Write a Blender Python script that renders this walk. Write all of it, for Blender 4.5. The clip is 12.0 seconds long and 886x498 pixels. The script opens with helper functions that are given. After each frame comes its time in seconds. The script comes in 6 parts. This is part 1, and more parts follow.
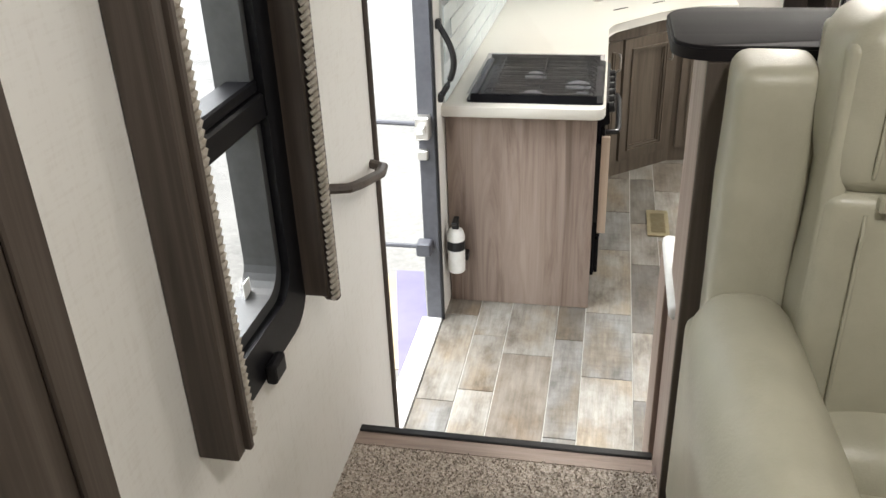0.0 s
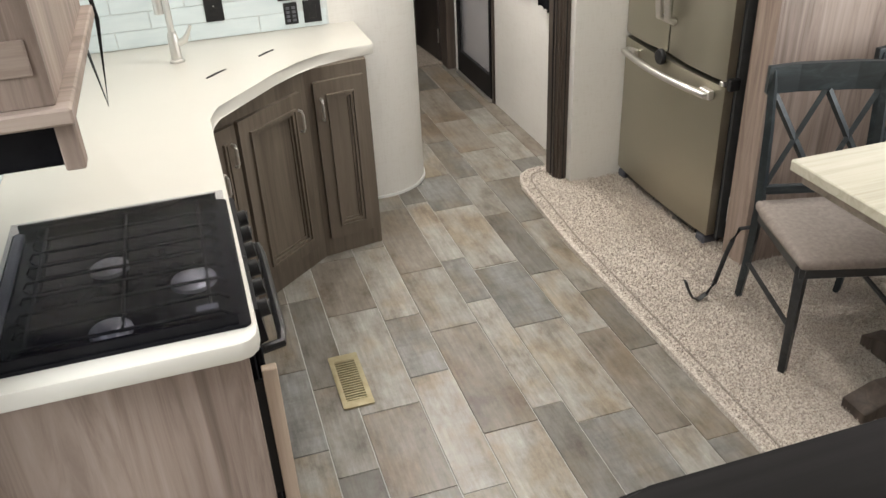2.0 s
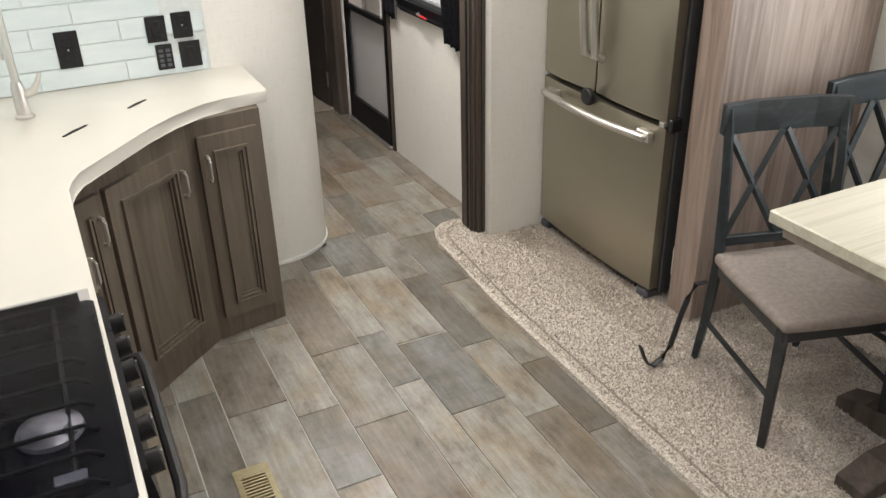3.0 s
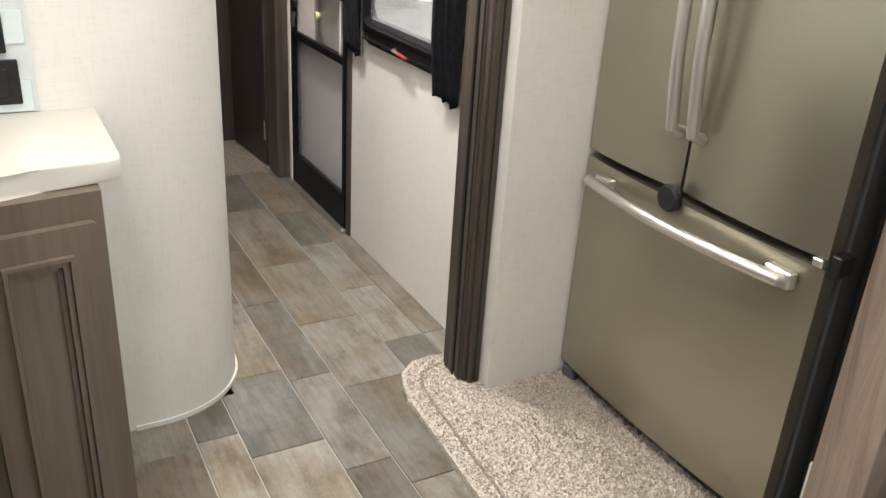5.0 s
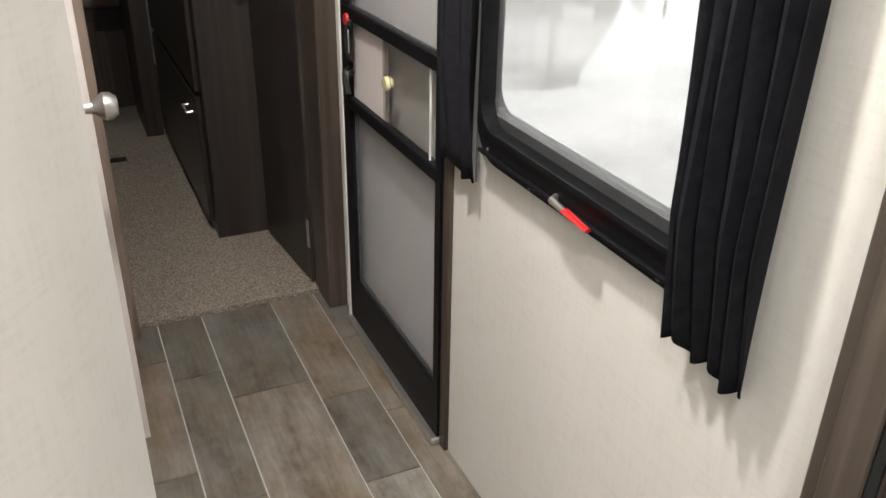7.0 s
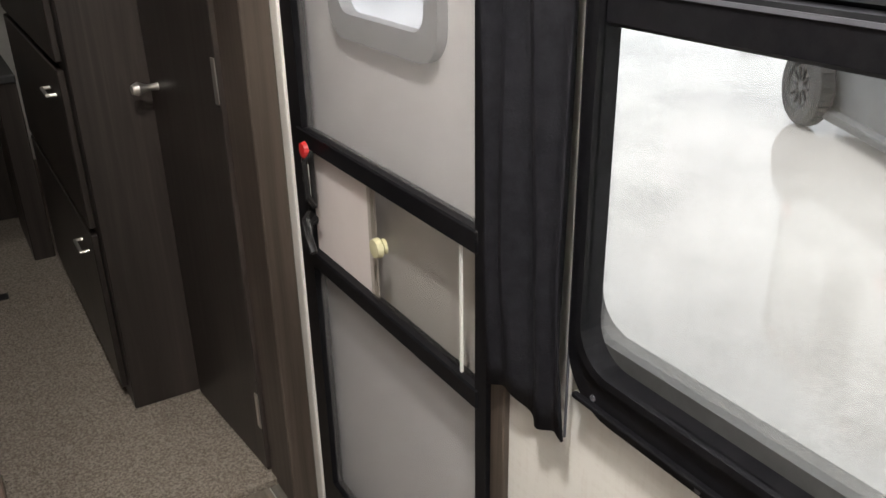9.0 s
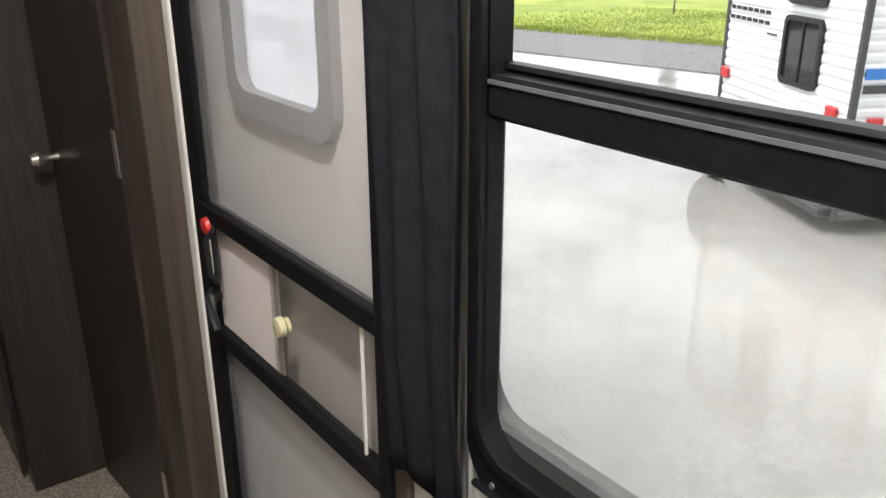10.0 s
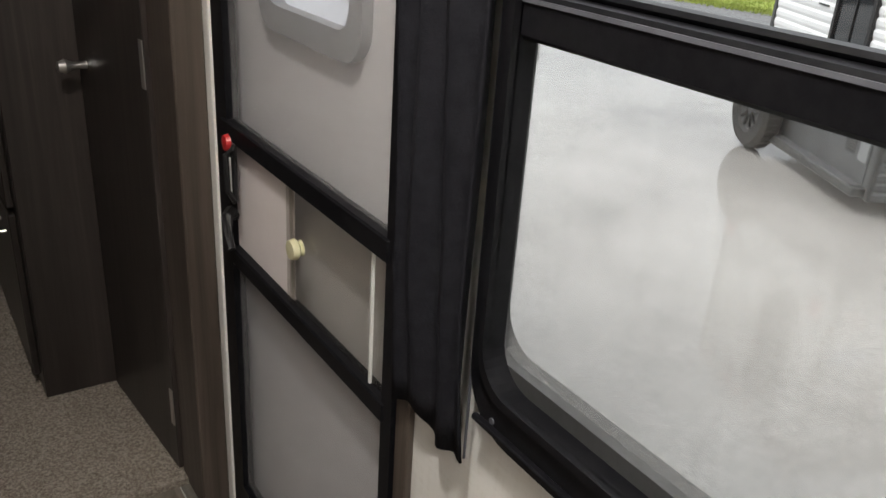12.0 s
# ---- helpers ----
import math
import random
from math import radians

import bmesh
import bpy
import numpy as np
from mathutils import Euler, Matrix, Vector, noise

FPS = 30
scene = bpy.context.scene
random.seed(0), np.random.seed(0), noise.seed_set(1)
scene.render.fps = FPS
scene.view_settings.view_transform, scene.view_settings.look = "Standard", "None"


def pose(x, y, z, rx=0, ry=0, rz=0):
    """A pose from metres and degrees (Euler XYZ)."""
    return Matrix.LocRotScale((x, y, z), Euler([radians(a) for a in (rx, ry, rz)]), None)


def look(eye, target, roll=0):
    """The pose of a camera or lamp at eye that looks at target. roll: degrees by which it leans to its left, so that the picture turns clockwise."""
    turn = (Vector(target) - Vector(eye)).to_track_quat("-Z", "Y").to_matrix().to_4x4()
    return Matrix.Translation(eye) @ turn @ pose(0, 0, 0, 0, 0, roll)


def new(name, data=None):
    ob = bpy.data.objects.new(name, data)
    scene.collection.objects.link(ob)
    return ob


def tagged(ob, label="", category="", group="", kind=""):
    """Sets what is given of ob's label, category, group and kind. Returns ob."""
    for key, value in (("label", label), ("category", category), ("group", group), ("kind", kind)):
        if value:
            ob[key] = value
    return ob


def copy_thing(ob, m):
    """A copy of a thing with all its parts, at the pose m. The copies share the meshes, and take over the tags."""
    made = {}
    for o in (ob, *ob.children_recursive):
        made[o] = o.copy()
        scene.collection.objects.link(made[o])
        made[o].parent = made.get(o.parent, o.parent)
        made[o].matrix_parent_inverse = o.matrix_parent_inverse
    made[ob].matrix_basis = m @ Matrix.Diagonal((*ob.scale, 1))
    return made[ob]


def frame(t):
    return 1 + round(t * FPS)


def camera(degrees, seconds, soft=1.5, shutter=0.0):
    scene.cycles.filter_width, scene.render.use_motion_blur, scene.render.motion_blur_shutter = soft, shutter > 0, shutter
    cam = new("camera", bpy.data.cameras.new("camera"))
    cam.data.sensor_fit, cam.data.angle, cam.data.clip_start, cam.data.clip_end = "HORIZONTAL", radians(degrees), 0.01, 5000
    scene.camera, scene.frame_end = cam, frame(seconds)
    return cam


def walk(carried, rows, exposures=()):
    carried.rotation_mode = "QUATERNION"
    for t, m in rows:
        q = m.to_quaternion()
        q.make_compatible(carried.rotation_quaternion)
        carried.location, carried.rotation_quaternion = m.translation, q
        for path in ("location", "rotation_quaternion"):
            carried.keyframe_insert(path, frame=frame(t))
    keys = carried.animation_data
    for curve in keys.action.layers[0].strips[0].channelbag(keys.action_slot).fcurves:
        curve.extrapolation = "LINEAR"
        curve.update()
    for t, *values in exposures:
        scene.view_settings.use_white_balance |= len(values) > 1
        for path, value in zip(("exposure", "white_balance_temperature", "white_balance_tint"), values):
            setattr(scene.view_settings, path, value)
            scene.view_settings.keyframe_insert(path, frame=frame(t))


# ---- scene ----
cam = camera(56.1, 12.0)
PATH = [
    (0, (0.068, 0.585, 1.929), (-0.299, 2.319, 1.001), -2.3),
    (0.1, (0.045, 0.673, 1.919), (-0.243, 2.419, 0.986), -2.2),
    (0.5, (0.005, 1.003, 1.933), (-0.061, 2.759, 0.978), -2.0),
    (1, (-0.026, 1.454, 1.963), (0.078, 3.212, 1.014), -2.3),
    (1.5, (-0.036, 1.852, 1.951), (0.311, 3.561, 0.972), -3.2),
    (2, (0.045, 2.235, 1.913), (0.528, 3.892, 0.903), -2.9),
    (2.5, (0.083, 2.446, 1.896), (0.692, 4.08, 0.916), -2.6),
    (2.7, (0.068, 2.546, 1.86), (0.741, 4.168, 0.902), -2.3),
    (4.3, (0.162, 3.536, 1.465), (1.139, 5.048, 0.594), 2.1),
    (4.5, (0.304, 3.636, 1.453), (1.249, 5.17, 0.586), 2.7),
    (5, (0.564, 3.959, 1.457), (1.465, 5.541, 0.629), 3.6),
    (5.5, (0.725, 4.347, 1.459), (1.605, 5.926, 0.601), 2.4),
    (6, (0.948, 4.764, 1.441), (1.73, 6.384, 0.567), 2.3),
    (6.5, (1.034, 5.14, 1.422), (1.771, 6.779, 0.545), 2.0),
    (7, (1.109, 5.503, 1.429), (1.865, 7.118, 0.523), 1.0),
    (7.5, (1.252, 5.86, 1.422), (1.988, 7.505, 0.555), 1.1),
    (7.7, (1.271, 5.982, 1.422), (2.014, 7.626, 0.558), 0.3),
    (9.3, (1.256, 6.234, 1.439), (2.234, 7.779, 0.628), -0.6),
    (9.5, (1.274, 6.237, 1.432), (2.264, 7.782, 0.636), -0.2),
    (10, (1.308, 6.227, 1.471), (2.42, 7.726, 0.753), -0.2),
    (10.5, (1.523, 6.331, 1.496), (2.721, 7.881, 1.097), 1.3),
    (11, (1.519, 6.329, 1.477), (2.761, 7.85, 1.094), 2.4),
    (11.5, (1.465, 6.265, 1.425), (2.604, 7.79, 0.815), 3.5),
    (12, (1.323, 6.233, 1.437), (2.366, 7.725, 0.61), 3.9),
]
EXPOSURES = [(0.0, 1.6), (0.5, 1.45), (1.0, 1.3), (2.0, 1.4), (2.5, 1.3), (4.5, 1.65), (5.5, 1.52), (7.0, 1.5), (7.7, 1.52), (9.5, 1.52), (10.0, 1.5), (10.5, 0.85), (11.0, 0.45), (11.5, 0.75), (12.0, 1.0)]
walk(cam, [(t, look(eye, target, roll)) for t, eye, target, roll in PATH], EXPOSURES)

# ---- world, sun, lights ----
world = bpy.data.worlds.new("overcast_sky")
world.use_nodes = True
scene.world = world
wn, wl = world.node_tree.nodes, world.node_tree.links
sky = wn.new("ShaderNodeTexSky")
sky.sky_type, sky.sun_disc, sky.sun_elevation, sky.sun_rotation = "NISHITA", False, radians(52), radians(120)
cloud = wn.new("ShaderNodeMixRGB")
cloud.inputs["Fac"].default_value = 0.9
cloud.inputs["Color2"].default_value = (6.0, 6.2, 6.25, 1)
wl.new(sky.outputs["Color"], cloud.inputs["Color1"])
wl.new(cloud.outputs["Color"], wn["Background"].inputs["Color"])
wn["Background"].inputs["Strength"].default_value = 0.12

sun = new("sun", bpy.data.lights.new("sun", "SUN"))
sun.data.energy, sun.data.angle, sun.data.color = 1.3, radians(25), (1.0, 0.97, 0.93)
sun.matrix_world = look((0, 0, 30), (10, -6, 11))


def area(name, eye, target, sx, sy, watts, color=(1, 1, 1)):
    ob = new(name, bpy.data.lights.new(name, "AREA"))
    ob.data.shape, ob.data.size, ob.data.size_y, ob.data.energy, ob.data.color = "RECTANGLE", sx, sy, watts, color
    ob.matrix_world = look(eye, target)
    return ob


DAY = (0.95, 0.98, 1.0)
LED = (1.0, 0.955, 0.895)
# area lamps out of view above the openings, standing in for sky light
area("daylight_entry", (-1.35, 3.1, 2.55), (0.1, 3.1, 0.2), 1.0, 0.8, 30, DAY)
area("daylight_front_window", (-1.25, 1.7, 2.5), (0.2, 1.5, 0.9), 0.9, 0.7, 8, DAY)

# ---- materials ----


def bsdf(name, color, rough=0.5, metal=0.0):
    m = bpy.data.materials.new(name)
    m.use_nodes = True
    b = m.node_tree.nodes["Principled BSDF"]
    b.inputs["Base Color"].default_value = (*color, 1)
    b.inputs["Roughness"].default_value = rough
    b.inputs["Metallic"].default_value = metal
    return m, m.node_tree.nodes, m.node_tree.links, b


def ramp(nodes, stops):
    r = nodes.new("ShaderNodeValToRGB")
    while len(r.color_ramp.elements) < len(stops):
        r.color_ramp.elements.new(0.5)
    for e, (p, c) in zip(r.color_ramp.elements, stops):
        e.position, e.color = p, (*c, 1)
    return r


def coords(nodes, links, scale, rot=(0, 0, 0), object_space=False):
    tc, mp = nodes.new("ShaderNodeTexCoord"), nodes.new("ShaderNodeMapping")
    mp.inputs["Scale"].default_value = scale
    mp.inputs["Rotation"].default_value = [radians(a) for a in rot]
    if object_space:
        links.new(tc.outputs["Object"], mp.inputs["Vector"])
    else:
        geo = nodes.new("ShaderNodeNewGeometry")
        links.new(geo.outputs["Position"], mp.inputs["Vector"])
    return mp


def noisy(nodes, links, vec, scale, detail=6, rough=0.6):
    n = nodes.new("ShaderNodeTexNoise")
    n.inputs["Scale"].default_value, n.inputs["Detail"].default_value, n.inputs["Roughness"].default_value = scale, detail, rough
    links.new(vec.outputs[0], n.inputs["Vector"])
    return n


def bump(nodes, links, height, b, strength=0.2, dist=0.01):
    u = nodes.new("ShaderNodeBump")
    u.inputs["Strength"].default_value, u.inputs["Distance"].default_value = strength, dist
    links.new(height, u.inputs["Height"])
    links.new(u.outputs["Normal"], b.inputs["Normal"])


def mottled(name, c1, c2, scale=(8, 8, 8), rough=0.5, metal=0.0, bumps=0.1, fine=0.0, dist=0.004, object_space=False, spread=(0.35, 0.65)):
    """A surface whose colour wanders between two tones, with a fine relief."""
    m, n, l, b = bsdf(name, c1, rough, metal)
    v = coords(n, l, scale, object_space=object_space)
    t = noisy(n, l, v, 1.0)
    r = ramp(n, [(spread[0], c1), (spread[1], c2)])
    l.new(t.outputs["Fac"], r.inputs["Fac"])
    l.new(r.outputs["Color"], b.inputs["Base Color"])
    rr = n.new("ShaderNodeMapRange")
    rr.inputs["To Min"].default_value, rr.inputs["To Max"].default_value = rough * 0.85, min(1.0, rough * 1.15)
    l.new(t.outputs["Fac"], rr.inputs["Value"])
    l.new(rr.outputs["Result"], b.inputs["Roughness"])
    if bumps:
        v2 = coords(n, l, tuple(s * (fine or 6) for s in scale), object_space=object_space)
        bump(n, l, noisy(n, l, v2, 1.0, 4).outputs["Fac"], b, bumps, dist)
    return m


def wood(name, dark, mid, light, axis="z", rough=0.5, grain=26, swirl=1.1, bumps=0.15):
    """Stretched grain along one axis, with broad tone bands and darker streaks."""
    m, n, l, b = bsdf(name, mid, rough)
    s = {"x": (0.9, grain, grain), "y": (grain, 0.9, grain), "z": (grain, grain, 0.9)}[axis]
    wide = {"x": (0.5, 5, 5), "y": (5, 0.5, 5), "z": (5, 5, 0.5)}[axis]
    v = coords(n, l, s)
    w = coords(n, l, wide)
    t = noisy(n, l, v, 1.0, 8, 0.65)
    u = noisy(n, l, w, 1.0, 3, 0.5)
    t.inputs["Distortion"].default_value = swirl
    mix = n.new("ShaderNodeMath")
    mix.operation = "MULTIPLY_ADD"
    mix.inputs[1].default_value = 0.55
    l.new(t.outputs["Fac"], mix.inputs[0])
    half = n.new("ShaderNodeMath")
    half.operation = "MULTIPLY"
    half.inputs[1].default_value = 0.45
    l.new(u.outputs["Fac"], half.inputs[0])
    l.new(half.outputs[0], mix.inputs[2])
    r = ramp(n, [(0.36, dark), (0.5, mid), (0.64, light)])
    l.new(mix.outputs[0], r.inputs["Fac"])
    l.new(r.outputs["Color"], b.inputs["Base Color"])
    bump(n, l, t.outputs["Fac"], b, bumps, 0.002)
    return m


def linen(name, c1, c2):
    """Wallpaper with a fine woven streak."""
    m, n, l, b = bsdf(name, c1, 0.75)
    v = coords(n, l, (120, 120, 14))
    h = coords(n, l, (16, 16, 160))
    t, u = noisy(n, l, v, 1.0, 4), noisy(n, l, h, 1.0, 4)
    add = n.new("ShaderNodeMath")
    l.new(t.outputs["Fac"], add.inputs[0])
    l.new(u.outputs["Fac"], add.inputs[1])
    r = ramp(n, [(0.75, c1), (1.25, c2)])
    l.new(add.outputs[0], r.inputs["Fac"])
    l.new(r.outputs["Color"], b.inputs["Base Color"])
    bump(n, l, add.outputs[0], b, 0.12, 0.001)
    return m


def plank_material(name, tones, stain_tint, stamped=0.0):
    """Printed vinyl plank: base tone varies a little from piece to piece, with grain, cloudy stains and saw marks."""
    m, n, l, b = bsdf(name, tones[0], 0.38)
    info = n.new("ShaderNodeObjectInfo")
    tone = ramp(n, [(0.0, tones[0]), (0.5, tones[1]), (1.0, tones[2])])
    l.new(info.outputs["Random"], tone.inputs["Fac"])
    off = n.new("ShaderNodeVectorMath")
    off.operation = "MULTIPLY_ADD"
    off.inputs[1].default_value = (30, 30, 30)
    comb = n.new("ShaderNodeCombineXYZ")
    for k in ("X", "Y", "Z"):
        l.new(info.outputs["Random"], comb.inputs[k])
    l.new(comb.outputs[0], off.inputs[0])
    geo = n.new("ShaderNodeNewGeometry")
    l.new(geo.outputs["Position"], off.inputs[2])

    def tex(scale, detail, rough):
        mp = n.new("ShaderNodeMapping")
        mp.inputs["Scale"].default_value = scale
        l.new(off.outputs[0], mp.inputs["Vector"])
        return noisy(n, l, mp, 1.0, detail, rough)

    grain = tex((70, 5, 20), 8, 0.7)
    stain = tex((9, 4.5, 9), 9, 0.72)
    blotch = tex((5, 3.2, 5), 6, 0.6)
    scratch = tex((5, 48, 12), 7, 0.75)
    layers = []
    for t, stops in (
        (grain, [(0.32, (0.78, 0.78, 0.775)), (0.68, (1.2, 1.2, 1.195))]),
        (stain, [(0.34, stain_tint), (0.46, (0.90, 0.875, 0.845)), (0.60, (1.17, 1.18, 1.19))]),
        (blotch, [(0.38, (0.92, 0.82, 0.70)), (0.52, (1.0, 1.0, 1.0)), (0.64, (1.06, 1.075, 1.09))]),
        (scratch, [(0.36, (1.0 - 0.05 - stamped,) * 3), (0.52, (1.01, 1.01, 1.01))]),
    ):
        r = ramp(n, stops)
        l.new(t.outputs["Fac"], r.inputs["Fac"])
        layers.append(r)
    last = tone.outputs["Color"]
    for x in layers:
        mx = n.new("ShaderNodeMixRGB")
        mx.blend_type = "MULTIPLY"
        mx.inputs["Fac"].default_value = 1.0
        l.new(last, mx.inputs["Color1"])
        l.new(x.outputs["Color"], mx.inputs["Color2"])
        last = mx.outputs["Color"]
    l.new(last, b.inputs["Base Color"])
    rr = n.new("ShaderNodeMapRange")
    rr.inputs["To Min"].default_value, rr.inputs["To Max"].default_value = 0.28, 0.5
    l.new(stain.outputs["Fac"], rr.inputs["Value"])
    l.new(rr.outputs["Result"], b.inputs["Roughness"])
    bump(n, l, grain.outputs["Fac"], b, 0.12, 0.001)
    return m


def carpet_material(name, a, bb, c):
    m, n, l, b = bsdf(name, a, 0.95)
    t = noisy(n, l, coords(n, l, (140, 140, 140)), 1.0, 3, 0.7)
    r = ramp(n, [(0.36, a), (0.5, bb), (0.62, c)])
    l.new(t.outputs["Fac"], r.inputs["Fac"])
    l.new(r.outputs["Color"], b.inputs["Base Color"])
    bump(n, l, t.outputs["Fac"], b, 0.6, 0.01)
    return m


def glass_material(name, rough=0.0, tint=(1, 1, 1), milk=0.0, coverage=(0.8, 0.8, 0.8), sheen=0.04):
    """Thin pane: mostly clear, a little gloss; milk adds a scattering veil."""
    m, n, l, b = bsdf(name, tint, rough)
    out = n["Material Output"]
    tr, gl, mx = n.new("ShaderNodeBsdfTransparent"), n.new("ShaderNodeBsdfGlossy"), n.new("ShaderNodeMixShader")
    tr.inputs["Color"].default_value = (*tint, 1)
    gl.inputs["Roughness"].default_value = max(rough, 0.01)
    lw = n.new("ShaderNodeLayerWeight")
    lw.inputs["Blend"].default_value = 0.5
    pw = n.new("ShaderNodeMath")
    pw.operation = "POWER"
    pw.inputs[1].default_value = 4.0
    l.new(lw.outputs["Facing"], pw.inputs[0])
    ml = n.new("ShaderNodeMath")
    ml.operation = "MULTIPLY_ADD"
    ml.inputs[1].default_value, ml.inputs[2].default_value = 0.45 if sheen > 0.02 else 0.16, sheen
    l.new(pw.outputs[0], ml.inputs[0])
    l.new(ml.outputs[0], mx.inputs[0])
    l.new(tr.outputs[0], mx.inputs[1])
    l.new(gl.outputs[0], mx.inputs[2])
    last = mx
    if milk:
        df, m2 = n.new("ShaderNodeBsdfTranslucent"), n.new("ShaderNodeMixShader")
        df.inputs["Color"].default_value = (*coverage, 1)
        m2.inputs[0].default_value = milk
        l.new(mx.outputs[0], m2.inputs[1])
        l.new(df.outputs[0], m2.inputs[2])
        last = m2
    l.new(last.outputs[0], out.inputs["Surface"])
    return m


def mesh_material(name, color, share):
    """Insect screen: fine threads that cover a share of the view."""
    m, n, l, b = bsdf(name, color, 0.7)
    tr, mx = n.new("ShaderNodeBsdfTransparent"), n.new("ShaderNodeMixShader")
    w1, w2 = n.new("ShaderNodeTexWave"), n.new("ShaderNodeTexWave")
    v = coords(n, l, (1, 1, 1))
    w1.bands_direction, w2.bands_direction = "Y", "Z"
    for w in (w1, w2):
        w.inputs["Scale"].default_value = 260
        l.new(v.outputs[0], w.inputs["Vector"])
    mm = n.new("ShaderNodeMath")
    mm.operation = "MULTIPLY"
    l.new(w1.outputs["Fac"], mm.inputs[0])
    l.new(w2.outputs["Fac"], mm.inputs[1])
    rg = n.new("ShaderNodeMapRange")
    rg.inputs["From Max"].default_value = 0.5
    rg.inputs["To Min"].default_value, rg.inputs["To Max"].default_value = share * 1.2, share * 0.6
    l.new(mm.outputs[0], rg.inputs["Value"])
    l.new(rg.outputs["Result"], mx.inputs[0])
    l.new(tr.outputs[0], mx.inputs[1])
    l.new(b.outputs[0], mx.inputs[2])
    l.new(mx.outputs[0], n["Material Output"].inputs["Surface"])
    return m


def dull(material, level):
    material.node_tree.nodes["Principled BSDF"].inputs["Specular IOR Level"].default_value = level
    return material


WALL = linen("linen_wallpaper", (0.69, 0.67, 0.63), (0.735, 0.72, 0.685))
CEIL = mottled("ceiling_vinyl", (0.74, 0.73, 0.70), (0.78, 0.77, 0.75), (3, 3, 3), 0.6)
PANEL = wood("rustic_wood_panel", (0.15, 0.108, 0.086), (0.285, 0.218, 0.182), (0.375, 0.30, 0.258), grain=13, swirl=2.4)
PANEL_X = wood("rustic_wood_panel_level", (0.15, 0.108, 0.086), (0.285, 0.218, 0.182), (0.375, 0.30, 0.258), axis="x", grain=13, swirl=2.4)
EDGE = wood("pale_edge_wood", (0.36, 0.27, 0.20), (0.46, 0.36, 0.28), (0.55, 0.45, 0.36))
CAB = wood("grey_brown_cabinet", (0.078, 0.061, 0.046), (0.122, 0.098, 0.075), (0.16, 0.131, 0.103), rough=0.38, grain=20, swirl=1.8)
TRIM = wood("dark_taupe_trim", (0.035, 0.027, 0.022), (0.07, 0.055, 0.045), (0.115, 0.093, 0.078), rough=0.45)
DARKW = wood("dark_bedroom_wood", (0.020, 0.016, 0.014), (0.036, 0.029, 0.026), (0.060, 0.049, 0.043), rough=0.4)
BARTOP = wood("charcoal_laminate", (0.009, 0.008, 0.009), (0.014, 0.0125, 0.0135), (0.020, 0.018, 0.019), axis="x", rough=0.6, bumps=0.06)
COUNTER = mottled("cream_solid_surface", (0.62, 0.60, 0.545), (0.645, 0.622, 0.565), (3, 3, 3), 0.3, bumps=0.0)
TABLE = wood("pale_table_laminate", (0.40, 0.37, 0.29), (0.50, 0.47, 0.38), (0.56, 0.53, 0.44), axis="x", rough=0.25, bumps=0.03)
TABLE_EDGE = wood("table_edge_wood", (0.20, 0.165, 0.135), (0.29, 0.24, 0.20), (0.36, 0.305, 0.26), axis="x")
TILE = mottled("glossy_white_tile", (0.60, 0.68, 0.70), (0.66, 0.735, 0.75), (6, 6, 30), 0.12, bumps=0.05)
GROUT = mottled("grout", (0.56, 0.60, 0.60), (0.62, 0.66, 0.66), (40, 40, 40), 0.8)
BLACK = mottled("black_plastic", (0.012, 0.012, 0.013), (0.018, 0.018, 0.019), (60, 60, 60), 0.38, bumps=0.05)
GLOSSBLK = mottled("black_enamel", (0.008, 0.008, 0.010), (0.012, 0.012, 0.014), (20, 20, 20), 0.12, bumps=0.0)
IRON = mottled("cast_iron", (0.004, 0.004, 0.005), (0.008, 0.008, 0.009), (90, 90, 90), 0.5, bumps=0.1)
BURNER = mottled("burner_alloy", (0.22, 0.22, 0.235), (0.32, 0.32, 0.335), (90, 90, 90), 0.35, 0.8)
ALU = mottled("grey_aluminium", (0.085, 0.087, 0.102), (0.11, 0.112, 0.13), (30, 30, 30), 0.5, 0.1)
SILVER = mottled("brushed_nickel", (0.66, 0.64, 0.61), (0.68, 0.66, 0.63), (5, 5, 5), 0.34, 0.9, bumps=0.0)
STEEL = mottled("champagne_steel", (0.40, 0.378, 0.305), (0.425, 0.40, 0.325), (1, 1, 1), 0.30, 0.88, bumps=0.0)
STEELDK = mottled("dark_grey_enamel", (0.045, 0.046, 0.047), (0.06, 0.061, 0.062), (40, 40, 40), 0.5)
LEATHER = mottled("cream_leather", (0.375, 0.36, 0.28), (0.435, 0.42, 0.33), (7, 7, 7), 0.36, bumps=0.25, fine=22, dist=0.003)
SEATCLOTH = mottled("taupe_seat_fabric", (0.20, 0.165, 0.145), (0.26, 0.22, 0.195), (60, 60, 60), 0.8, bumps=0.3)
CHAIRWOOD = wood("dark_chair_wood", (0.010, 0.010, 0.010), (0.018, 0.018, 0.018), (0.032, 0.033, 0.034), axis="x", rough=0.4)
BLUEWOOD = wood("blue_grey_chair_wood", (0.008, 0.011, 0.013), (0.016, 0.022, 0.025), (0.042, 0.054, 0.058), axis="x", rough=0.45)
BLACKCLOTH = mottled("black_curtain_fabric", (0.010, 0.010, 0.013), (0.017, 0.017, 0.021), (50, 50, 50), 0.8, bumps=0.3)
ROPE = mottled("woven_rope_trim", (0.33, 0.29, 0.24), (0.5, 0.46, 0.40), (90, 90, 90), 0.9, bumps=0.5)
